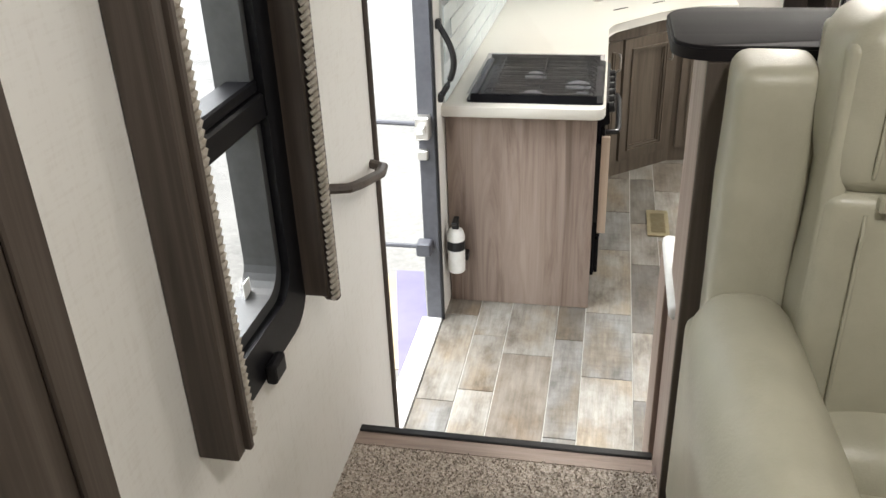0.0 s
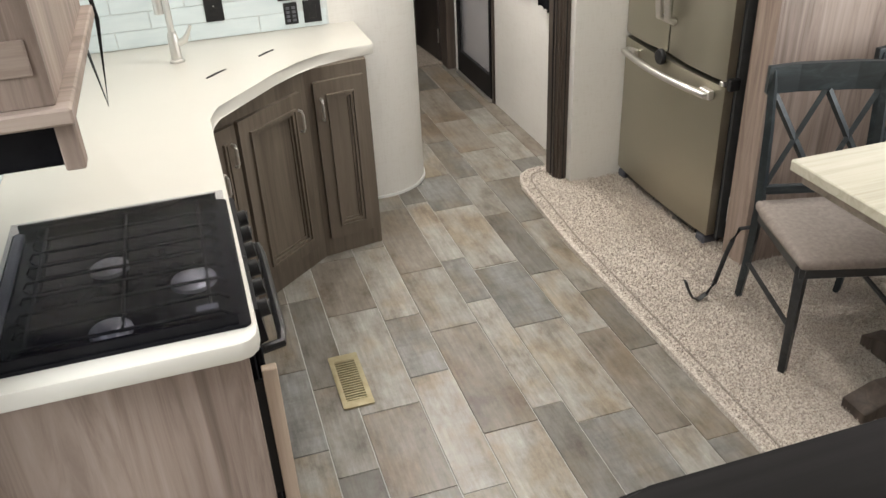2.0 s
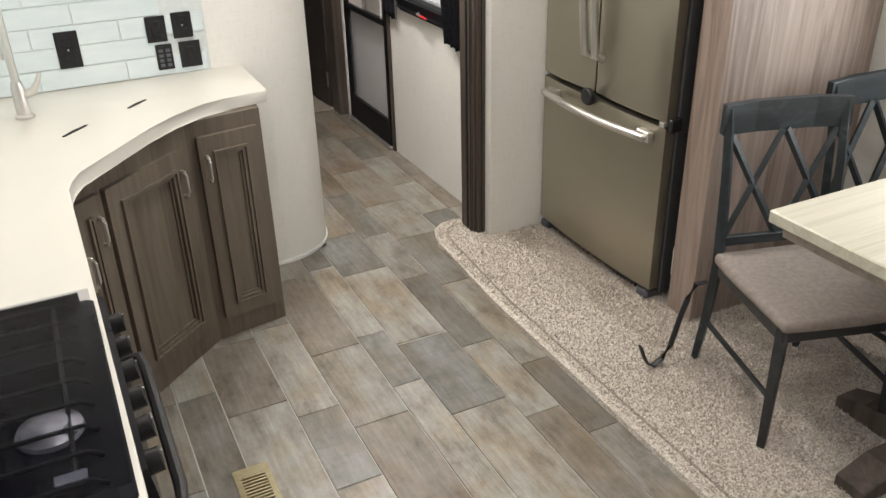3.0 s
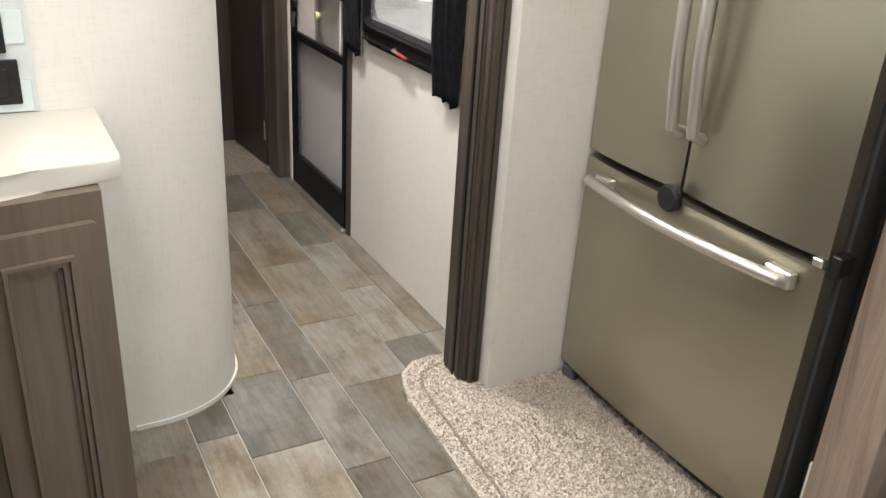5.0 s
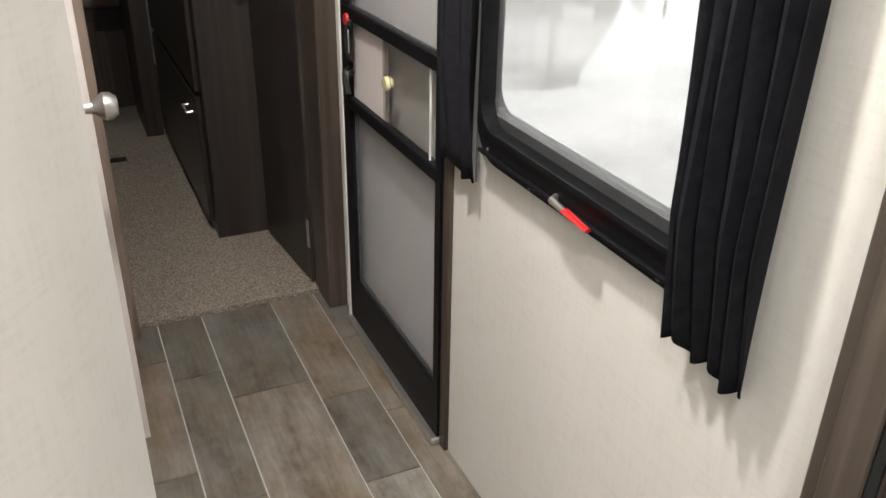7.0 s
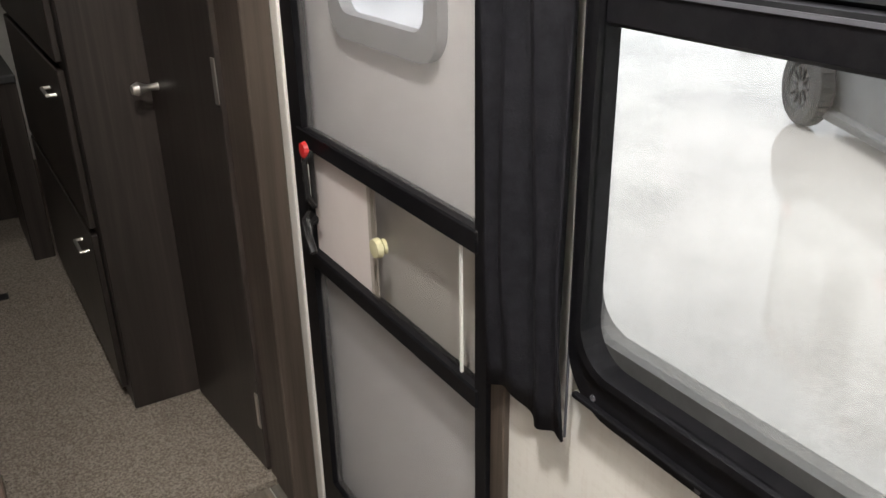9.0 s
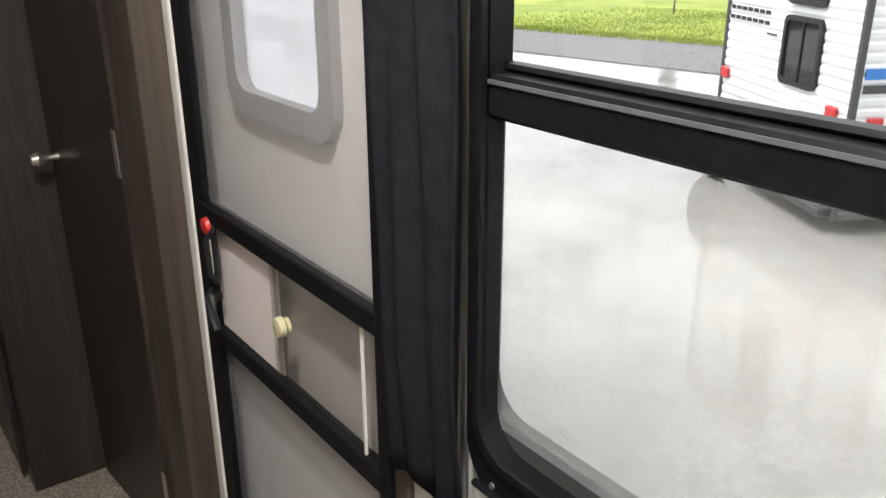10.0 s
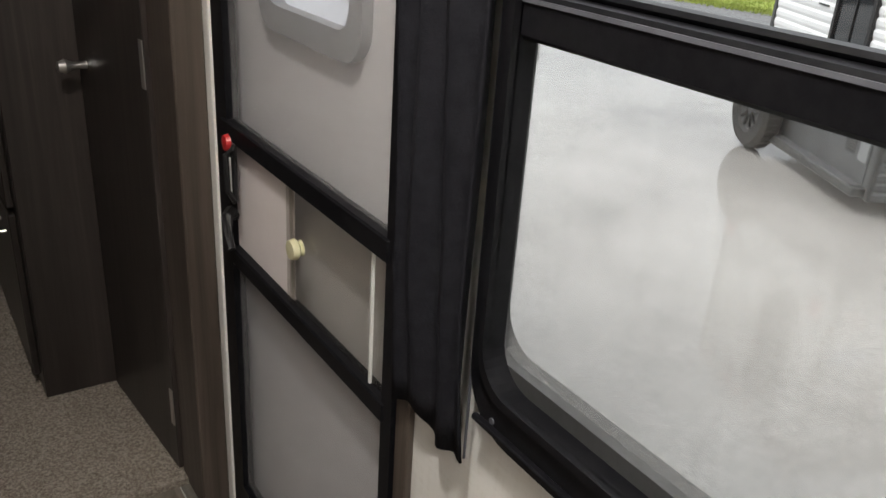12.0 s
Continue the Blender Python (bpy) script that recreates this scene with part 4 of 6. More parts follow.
def tufts(name, region, z, count, material, parent, size=0.006, seed=3):
    """Short leaning pile strokes strewn over a floor region."""
    rnd = random.Random(seed)
    verts, faces = [], []
    while len(verts) < count * 3:
        x, y = region(rnd)
        a, h = rnd.random() * 6.283, size * (0.7 + rnd.random())
        dx, dy = math.cos(a) * size * 0.45, math.sin(a) * size * 0.45
        lx, ly = (rnd.random() - 0.5) * size * 1.6, (rnd.random() - 0.5) * size * 1.6
        verts += [(x - dx, y - dy, z), (x + dx, y + dy, z), (x + lx, y + ly, z + h)]
        faces.append((len(verts) - 3, len(verts) - 2, len(verts) - 1))
    me = bpy.data.meshes.new(name)
    me.from_pydata(verts, [], faces)
    me.materials.append(material)
    ob = new(name, me)
    ob.parent = parent
    ob["kind"] = "stuff"
    return ob


def slide_region(r):
    while True:
        x, y = 1.50 + r.random() * 1.0, 3.0 + r.random() * 2.97
        if y < 5.80 and (x > 1.512 + 0.02 * (y > 5.6)) or (x - 1.70) ** 2 / 0.026 + (y - 5.80) ** 2 / 0.031 < 1:
            return x, y


tufts("pile", slide_region, 0.021, 70000, CARPET, lip, 0.0085)
tufts("pile", lambda r: (1.14 + r.random() * 0.7, 7.93 + r.random() * 1.6), 0.010, 22000, CARPETDIM, bpy.data.objects["floor_bedroom"])
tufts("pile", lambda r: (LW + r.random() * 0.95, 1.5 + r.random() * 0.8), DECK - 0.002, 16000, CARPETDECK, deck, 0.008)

# ---- dinette ----
table = thing("dinette_table", "pale wood laminate dining table on a dark pedestal", "table")
part("tabletop", bx(1.735, 2.74, 3.30, 4.16, 0.775, 0.812, 0.004), TABLE, table)
part("apron", bx(1.765, 2.72, 3.33, 4.13, 0.735, 0.774, 0.003), TABLE_EDGE, table, "taupe wood edge band")
part("post", bx(2.11, 2.29, 3.73, 3.91, 0.08, 0.735, 0.006), TRIM, table)
part("foot", prism([(1.86, 0.02), (2.56, 0.02), (2.56, 0.06), (2.45, 0.10), (1.97, 0.10), (1.86, 0.06)], 3.77, 3.87, 0.005, axis="y"), TRIM, table)
part("foot", prism([(3.50, 0.02), (4.12, 0.02), (4.12, 0.06), (4.02, 0.097), (3.60, 0.097), (3.50, 0.06)], 2.15, 2.25, 0.005, axis="x"), TRIM, table)


def dining_chair(at, turn=0.0):
    c = thing("dining_chair", "dark wooden dining chair with crossed back and taupe seat", "chair", "chairs at the dinette", at=at, turn=turn)
    hw = 0.215
    part("seat", puff(-hw, hw, -0.42, 0.02, 0.445, 0.485, 0.016, 0.004, 3), SEATCLOTH, c, "padded taupe fabric seat", True)
    part("seat_frame", bx(-hw + 0.01, hw - 0.01, -0.405, 0.0, 0.405, 0.446, 0.003), CHAIRWOOD, c)
    for s in (-1, 1):
        part("front_leg", tube([(s * (hw - 0.025), -0.385, 0.445), (s * (hw - 0.018), -0.40, 0.018)], [0.024, 0.017], 4), CHAIRWOOD, c)
        part("back_leg", tube([(s * (hw - 0.02), 0.085, 0.018), (s * (hw - 0.02), 0.04, 0.25), (s * (hw - 0.02), 0.02, 0.45), (s * (hw - 0.02), 0.05, 0.75), (s * (hw - 0.02), 0.085, 0.95)], [0.016, 0.019, 0.021, 0.018, 0.015], 4), BLUEWOOD, c)
        part("side_stretcher", tube([(s * (hw - 0.02), -0.39, 0.20), (s * (hw - 0.02), 0.045, 0.20)], 0.010, 6), CHAIRWOOD, c)
    part("top_rail", prism([(-hw, 0.07), (-0.1, 0.09), (0.1, 0.09), (hw, 0.07), (hw, 0.095), (0.1, 0.115), (-0.1, 0.115), (-hw, 0.095)], 0.865, 0.965, 0.004), BLUEWOOD, c, "blue-grey stained top rail")
    part("lower_rail", bx(-hw + 0.02, hw - 0.02, 0.02, 0.04, 0.50, 0.535, 0.003), BLUEWOOD, c)
    for s in (-1, 1):
        for o in (-0.095, 0.095):
            part("cross_slat", tube([(o - s * 0.09, 0.032, 0.53), (o, 0.06, 0.70), (o + s * 0.09, 0.085, 0.87)], 0.013, 4), BLUEWOOD, c)
    return c


chair = dining_chair((2.10, 4.41, 0.0), -17)
copy_thing(chair, pose(2.585, 4.46, 0.0, 0, 0, -4))
strap = thing("loose_strap", "black flat strap curling from the chair onto the carpet", "strap")
part("strap", tube([(1.985, 4.552, 0.30), (1.95, 4.555, 0.325), (1.914, 4.566, 0.321), (1.885, 4.566, 0.27), (1.866, 4.566, 0.218), (1.833, 4.566, 0.096), (1.80, 4.566, 0.05), (1.764, 4.566, 0.030), (1.735, 4.566, 0.052), (1.714, 4.566, 0.092), (1.698, 4.566, 0.133)], 0.013, 8, flat=0.35), BLACK, strap, smooth=True)

# ---- hall: door, window, curtains ----
door2 = thing("door_2", "black framed screen door in front of a closed grey outer door", "door", kind="structure")
DY0, DY1 = 7.042, 7.705
part("outer_door", bx(RW + 0.029, RW + 0.06, DY0 - 0.03, DY1 + 0.04, 0.0, 1.22), GREYDOOR, door2, "closed grey outer door skin")
part("outer_door", bx(RW + 0.029, RW + 0.06, DY0 - 0.03, 7.225, 1.22, 1.99), GREYDOOR, door2)
part("outer_door", bx(RW + 0.029, RW + 0.06, 7.54, DY1 + 0.04, 1.22, 1.99), GREYDOOR, door2)
part("outer_door", bx(RW + 0.029, RW + 0.06, 7.225, 7.54, 1.84, 1.99), GREYDOOR, door2)
part("glazing_rim", ring(rounded(7.205, 7.56, 1.188, 1.86, 0.055), rounded(7.242, 7.52, 1.230, 1.815, 0.035), RW + 0.012, RW + 0.034, "x"), RIMSHADE, door2, "rounded window rim, its backlit shade put into the grey", True)
fg = part("pane", bx(RW + 0.044, RW + 0.048, 7.225, 7.54, 1.22, 1.84), FROST, door2, "frosted privacy glass")
fg.visible_shadow = False
SX0, SX1 = RW - 0.018, RW + 0.006
fo = [(DY0, 0.02), (DY1, 0.02), (DY1, 1.965), (DY0, 1.965)]
fi = [(DY0 + 0.028, 0.17), (DY1 - 0.055, 0.17), (DY1 - 0.055, 1.93), (DY0 + 0.028, 1.93)]
part("screen_frame", ring(fo, fi, SX0, SX1, "x"), FRAME, door2, "black aluminium screen door frame")
part("crossbar", bx(SX0 - 0.003, SX1, DY0 + 0.02, DY1 - 0.03, 0.970, 1.006, 0.003), FRAME, door2)
part("crossbar", bx(SX0 - 0.003, SX1, DY0 + 0.02, DY1 - 0.03, 0.722, 0.756, 0.003), FRAME, door2)
part("screen", bx(RW - 0.006, RW - 0.005, DY0 + 0.025, DY1 - 0.05, 0.165, 0.725), DOORSCREEN, door2, "fine insect screen")
part("screen", bx(RW - 0.006, RW - 0.005, DY0 + 0.025, DY1 - 0.05, 1.003, 1.935), DOORSCREEN, door2, "fine insect screen")
part("lock_panel", bx(RW - 0.004, RW + 0.0, 7.395, DY1 - 0.05, 0.756, 0.970, 0.001), PINKWHITE, door2, "warm white lock panel")
part("slider", bx(RW - 0.008, RW - 0.005, DY0 + 0.03, 7.40, 0.756, 0.970), SLIDER, door2, "sliding clear acrylic panel")
part("slider_edge", bx(RW - 0.014, RW - 0.008, 7.38, 7.40, 0.756, 0.970, 0.001), SLIDER, door2)
part("slider_edge", bx(RW - 0.012, RW - 0.008, 7.115, 7.119, 0.756, 0.970), WHITEP, door2)
part("slider_knob", lathe([(0.0, -0.03), (0.016, -0.028), (0.018, -0.018), (0.010, -0.012), (0.014, -0.008)], 14, "x", (RW, 7.355, 0.872)), KNOBCLEAR, door2, "yellowed clear knob", True)
lt = part("latch", bx(SX0 - 0.012, SX0, 7.60, 7.64, 0.865, 0.975, 0.004), BLACK, door2, "black screen door latch")
part("latch_tab", lathe([(0.0, -0.010), (0.014, -0.008), (0.016, 0.0)], 14, "x", (SX0 - 0.014, 7.605, 0.978)), RED, lt, "red latch tab")
part("latch_lever", tube([(SX0 - 0.012, 7.585, 0.975), (SX0 - 0.030, 7.578, 0.965), (SX0 - 0.030, 7.573, 0.90), (SX0 - 0.016, 7.578, 0.875)], 0.0055, 6), BLACK, lt)
part("latch_edge", bx(SX0 - 0.0145, SX0 - 0.012, 7.602, 7.606, 0.885, 0.95), WHITEP, lt, "thin pale strip at the edge")
part("latch_screw", bx(SX0 - 0.003, SX0, 7.655, 7.660, 0.90, 0.945), WHITEP, lt, "pale slot plate")
part("turn_lever", tube([(SX0 - 0.004, 7.625, 0.835), (SX0 - 0.018, 7.618, 0.832), (SX0 - 0.026, 7.60, 0.81), (SX0 - 0.028, 7.575, 0.785)], [0.016, 0.012, 0.009, 0.008], 8), BLACK, lt, "black turn lever")
part("threshold", bx(RW - 0.035, RW + 0.02, DY0 - 0.005, DY1 + 0.005, 0.0, 0.022, 0.005), SILVER, door2, "pale metal threshold")
part("trim", bx(RW - 0.012, RW, DY0 - 0.035, DY0 - 0.002, 0.0, 2.02, 0.002), TRIM, door2, "thin brown side trim")
part("trim", bx(RW - 0.018, RW, DY1 + 0.016, DY1 + 0.036, 0.0, 2.02, 0.004, 2), WALL, door2, "cream side trim")
part("trim", bx(RW - 0.012, RW, DY1 + 0.002, DY1 + 0.0155, 0.0, 2.02, 0.002), TRIM, door2, "thin brown side trim")
part("trim", bx(RW - 0.012, RW, DY0 - 0.035, DY1 + 0.04, 1.97, 2.02, 0.002), TRIM, door2)

win = thing("window_2", "black framed hallway window with sliding lower sash", "window", kind="structure")
WO = rounded(6.165, 6.868, 0.86, 1.66, 0.075, 8)
WI = rounded(6.20, 6.84, 0.925, 1.60, 0.05, 8)
part("window_frame", ring(WO, WI, RW - 0.022, RW, "x"), FRAME, win, "black plastic window surround")
part("inner_lip", ring(rounded(6.19, 6.848, 0.915, 1.61, 0.05, 8), WI, RW - 0.03, RW - 0.02, "x"), FRAME, win)
rv = rounded(6.215, 6.872, 0.945, 1.45, 0.05, 8)
part("reveal", ring([(y, min(z, 1.30)) for y, z in rounded(6.185, 6.885, 0.91, 1.47, 0.055, 8)], [(y, min(z, 1.299)) for y, z in rv], RW, RW + 0.03, "x"), STEELDK, win, "dark grey inner reveal")
part("upper_reveal", bx(RW, RW + 0.03, 6.868, 6.884, 1.30, 1.61), FRAME, win)
part("mullion", bx(RW - 0.02, RW + 0.026, 6.20, 6.872, 1.300, 1.342, 0.004), FRAME, win)
part("mullion", bx(RW + 0.002, RW + 0.026, 6.20, 6.872, 1.342, 1.350, 0.004), FRAME, win)
# highlight along the black mullion drawn as a thin grey strip
part("mullion_highlight", bx(RW - 0.022, RW - 0.018, 6.20, 6.84, 1.334, 1.338), ALU, win)
part("side_rail", bx(RW + 0.005, RW + 0.028, 6.858, 6.868, 1.34, 1.60, 0.003), FRAME, win)
part("track", bx(RW - 0.03, RW - 0.021, 6.20, 6.85, 0.872, 0.88, 0.002), FRAME, win)
g1 = part("pane", bx(RW + 0.020, RW + 0.023, 6.20, 6.875, 0.93, 1.30), GLASS, win)
g2 = part("pane", bx(RW + 0.022, RW + 0.025, 6.20, 6.875, 1.33, 1.61), GLASS, win)
sc = part("screen", bx(RW + 0.012, RW + 0.0126, 6.205, 6.87, 0.935, 1.30), SCREEN, win, "grey insect screen")
for g in (g1, g2, sc):
    g.visible_shadow = False
for z in (0.958, 1.245):
    part("clip", bx(RW + 0.008, RW + 0.012, 6.862, 6.868, z, z + 0.012), WHITEP, win)
wl2 = part("latch", tube([(RW - 0.02, 6.575, 0.885), (RW - 0.036, 6.565, 0.884), (RW - 0.038, 6.515, 0.88)], [0.006, 0.007, 0.005], 8), SILVER, win, "grey and red window latch")
part("latch_tip", tube([(RW - 0.036, 6.525, 0.882), (RW - 0.038, 6.455, 0.877)], [0.009, 0.007], 6, flat=0.5), RED, wl2, "red latch tip")
for y, z in ((6.82, 0.885), (6.30, 0.868), (6.66, 0.866)):
    part("screw", lathe([(0.004, -0.002), (0.004, 0.001)], 8, "x", (RW - 0.022, y, z)), ALU, win)


def curtain(y0, y1, z0, z1, folds, depth, label, tilt=0.0):
    """A gathered strip of cloth: folds that wander and flare a little to the hem."""
    t = thing("curtain", label, "curtain", "hallway window curtains")
    bm = bmesh.new()
    nu, nv = folds * 8, 24
    grid = []
    for j in range(nv + 1):
        v = j / nv
        row = []
        for i in range(nu + 1):
            u = i / nu
            y = y0 + (y1 - y0) * u + tilt * (1 - v)
            a = 2 * math.pi * folds * u
            x = RW - 0.020 - depth * (0.4 + 0.6 * min(1.0, v * 5)) * (0.5 + 0.5 * math.cos(a + 0.6 * math.sin(3 * v + u * 4))) - 0.004 * math.sin(7 * v + 9 * u)
            z = z0 + (z1 - z0) * v
            if j == 0:
                z += 0.008 * math.sin(a * 0.5 + 1) + 0.012 * (u - 0.5)
            row.append(bm.verts.new((x, y, z)))
        grid.append(row)
    for j in range(nv):
        for i in range(nu):
            bm.faces.new((grid[j][i], grid[j][i + 1], grid[j + 1][i + 1], grid[j + 1][i]))
    o = part("cloth", bm, BLACKCLOTH, t, smooth=True)
    s = o.modifiers.new("thickness", "SOLIDIFY")
    s.thickness = 0.003
    h = bx(RW - 0.05, RW - 0.026, y0, y1, z1, z1 + 0.03, 0.004)
    part("heading", h, BLACKCLOTH, t)
    return t


curtain(6.105, 6.262, 0.80, 1.75, 5, 0.04, "gathered black fabric curtain beside the hallway window")
curtain(6.872, 7.03, 0.80, 1.75, 3, 0.022, "narrow black fabric curtain with grey lining between window and door", -0.012)
lin = thing("curtain_lining", "pale grey lining edge of the black curtain", "lining")
part("edge", bx(RW - 0.022, RW - 0.0195, 6.866, 6.8685, 0.80, 1.75), ALU, lin)

bd = thing("door_bathroom", "taupe wood bathroom door with nickel knob", "door", kind="structure")
part("leaf", bx(1.085, 1.125, 6.63, 7.32, 0.01, 2.0, 0.002), PANEL, bd)
kb = part("knob", lathe([(0.0, 0.072), (0.018, 0.07), (0.027, 0.058), (0.028, 0.045), (0.018, 0.032), (0.011, 0.024), (0.011, 0.008), (0.03, 0.006), (0.03, 0.0)], 20, "x", (1.125, 7.21, 0.93)), SILVER, bd, "brushed nickel knob", True)
part("stop", bx(1.085, 1.128, 7.321, 7.36, 0.0, 2.02, 0.002), WHITEP, bd)
bf = thing("bedroom_door_frame", "taupe wood door frame of the bedroom", "door frame", kind="structure")
part("reveal", bx(1.10, 1.15, 7.362, 7.857, 0.0, 2.0, 0.002), PINKWHITE, bf, "white wall strip beside the frame")
part("jamb", bx(1.12, 1.185, 7.86, 7.95, 0.0, 2.0, 0.003), PANEL, bf)
part("jamb", bx(1.775, RW - 0.001, 7.80, 7.96, 0.0, 2.0, 0.003), TRIM, bf)
part("header", bx(1.12, RW, 7.86, 7.95, 2.0, 2.06, 0.003), TRIM, bf)
bl = thing("bedroom_door", "dark brown wooden bedroom door standing open", "door")
m = pose(1.80, 7.965, 0.02, 0, 0, 95)
b = bx(0.0, 0.46, -0.0, 0.035, 0.0, 1.96, 0.002)
b.transform(m)
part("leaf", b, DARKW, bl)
b = tube([(0.40, 0.035, 0.94), (0.40, 0.055, 0.94), (0.40, 0.065, 0.94), (0.40, 0.085, 0.94), (0.40, 0.10, 0.94)], [0.010, 0.008, 0.009, 0.018, 0.012], 12)
b.transform(m)
part("knob", b, SILVER, bl, "brushed nickel knob", True)
for z in (1.02, 0.18):
    b = bx(0.002, 0.02, 0.0352, 0.038, z - 0.05, z + 0.05)
    b.transform(m)
    part("hinge", b, SILVER, bl)
wd = thing("wardrobe", "dark wood bedroom wardrobe with drawer fronts", "wardrobe")
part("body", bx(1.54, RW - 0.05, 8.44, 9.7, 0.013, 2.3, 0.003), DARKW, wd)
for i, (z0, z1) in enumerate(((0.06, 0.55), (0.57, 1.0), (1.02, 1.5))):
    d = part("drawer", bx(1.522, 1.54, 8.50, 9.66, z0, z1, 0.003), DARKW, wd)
    part("pull", tube([(1.522, 8.60, z1 - 0.08), (1.50, 8.60, z1 - 0.08), (1.50, 8.70, z1 - 0.08), (1.522, 8.70, z1 - 0.08)], 0.005, 6), SILVER, d)
bed = thing("bed_base", "dark wood storage bed base in the bedroom", "bed")
part("base", bx(-0.3, 1.50, 10.3, 11.1, 0.013, 0.55, 0.004), DARKW, bed)
part("drawer_front", bx(0.75, 1.35, 10.285, 10.3, 0.08, 0.48, 0.003), TRIM, bed)
part("mattress", puff(-0.3, 1.48, 10.28, 11.1, 0.55, 0.80, 0.04), SEATCLOTH, bed, "tan mattress")
desk = thing("corner_shelf", "grey laminate corner shelf in the bedroom", "shelf")
part("slab", bx(1.30, 1.52, 9.72, 10.25, 0.74, 0.77, 0.004), STEELDK, desk)
part("bracket", bx(1.44, 1.52, 9.74, 10.2, 0.0, 0.74, 0.004), DARKW, desk)
fl = thing("floor_register", "dark floor vent in the bedroom carpet", "vent", at=(1.25, 9.45, 0.012))
part("grille", bx(-0.06, 0.06, -0.025, 0.025, 0.0, 0.006, 0.002), BLACK, fl)
# bathroom is dark behind its door; close it
structure("floor_bath", bx(LW, 1.07, 6.05, 7.86, -0.06, 0.0), FLOORGROUT, "plain bathroom floor", "floor")

# ---- outdoors ----
GZ = -0.85


def wet_ground():
    """Pale concrete with damp stains and smooth standing water."""
    m, n, l, b = bsdf("wet_concrete", (0.33, 0.32, 0.30), 0.2)
    wide = noisy(n, l, coords(n, l, (0.55, 0.55, 0.55)), 1.0, 7, 0.62)
    fine = noisy(n, l, coords(n, l, (22, 22, 22)), 1.0, 5, 0.6)
    c = ramp(n, [(0.30, (0.20, 0.195, 0.182)), (0.47, (0.315, 0.305, 0.287)), (0.65, (0.375, 0.365, 0.345))])
    l.new(wide.outputs["Fac"], c.inputs["Fac"])
    mx = n.new("ShaderNodeMixRGB")
    mx.blend_type = "MULTIPLY"
    mx.inputs["Fac"].default_value = 0.5
    l.new(c.outputs["Color"], mx.inputs["Color1"])
    l.new(fine.outputs["Fac"], mx.inputs["Color2"])
    br = n.new("ShaderNodeMixRGB")
    br.blend_type = "MULTIPLY"
    br.inputs["Fac"].default_value = 1.0
    br.inputs["Color2"].default_value = (1.3, 1.3, 1.3, 1)
    l.new(mx.outputs["Color"], br.inputs["Color1"])
    l.new(br.outputs["Color"], b.inputs["Base Color"])
    r = n.new("ShaderNodeMapRange")
    r.inputs["From Min"].default_value, r.inputs["From Max"].default_value = 0.38, 0.6
    r.inputs["To Min"].default_value, r.inputs["To Max"].default_value = 0.02, 0.12
    l.new(wide.outputs["Fac"], r.inputs["Value"])
    l.new(r.outputs["Result"], b.inputs["Roughness"])
    bump(n, l, fine.outputs["Fac"], b, 0.04, 0.003)
    return m


WET = wet_ground()
ROADM = mottled("wet_road", (0.17, 0.17, 0.173), (0.23, 0.23, 0.234), (0.3, 0.3, 0.3), 0.22, bumps=0.2, fine=60)
GRAVEL = mottled("grey_gravel", (0.10, 0.10, 0.105), (0.30, 0.30, 0.305), (26, 26, 26), 0.8, bumps=0.8, dist=0.03)
GRASS = mottled("wet_grass", (0.19, 0.25, 0.03), (0.34, 0.40, 0.075), (0.7, 0.7, 0.7), 0.8, bumps=0.8, fine=30, dist=0.05)
GRASS2 = mottled("long_grass", (0.14, 0.175, 0.035), (0.24, 0.26, 0.07), (1.6, 1.6, 1.6), 0.85, bumps=0.8, fine=20, dist=0.08)
LEAF = mottled("green_leaves", (0.10, 0.15, 0.06), (0.20, 0.26, 0.11), (1.5, 1.5, 1.5), 0.6, bumps=0.0)
LEAFRED = mottled("dark_red_leaves", (0.03, 0.012, 0.014), (0.055, 0.025, 0.025), (9, 9, 9), 0.6, bumps=0.0)
BARK = mottled("bark", (0.09, 0.075, 0.06), (0.14, 0.12, 0.10), (12, 12, 4), 0.85, bumps=0.5)
SIDING = mottled("white_aluminium_siding", (0.70, 0.71, 0.72), (0.76, 0.77, 0.78), (2, 2, 2), 0.4, bumps=0.05)
SKIRT = mottled("dark_grey_skirt", (0.075, 0.078, 0.082), (0.11, 0.113, 0.118), (4, 4, 4), 0.45, bumps=0.1)
TYRE = mottled("tyre_rubber", (0.014, 0.014, 0.015), (0.022, 0.022, 0.023), (40, 40, 40), 0.7, bumps=0.4)
BLUE = mottled("blue_stripe", (0.02, 0.16, 0.50), (0.03, 0.20, 0.56), (5, 5, 5), 0.35, bumps=0.0)
GLASSDK = mottled("dark_window_glass", (0.012, 0.014, 0.016), (0.02, 0.022, 0.025), (2, 2, 2), 0.06, bumps=0.0)
BRICKRED = mottled("red_brown_facade", (0.14, 0.06, 0.045), (0.19, 0.085, 0.065), (2, 2, 2), 0.8)
BEIGE = mottled("beige_facade", (0.24, 0.22, 0.18), (0.30, 0.28, 0.235), (1, 1, 1), 0.8)
SIGNW = mottled("sign_white", (0.74, 0.74, 0.74), (0.8, 0.8, 0.8), (1, 1, 1), 0.5, bumps=0.0)
YELLOW = mottled("signal_yellow", (0.55, 0.30, 0.03), (0.62, 0.36, 0.05), (5, 5, 5), 0.5, bumps=0.0)
POLE = mottled("galvanised_pole", (0.30, 0.31, 0.32), (0.36, 0.37, 0.38), (4, 4, 4), 0.5, 0.5)
TAN = mottled("tan_tone", (0.50, 0.40, 0.25), (0.55, 0.45, 0.30), (3, 3, 3), 0.5, bumps=0.0)
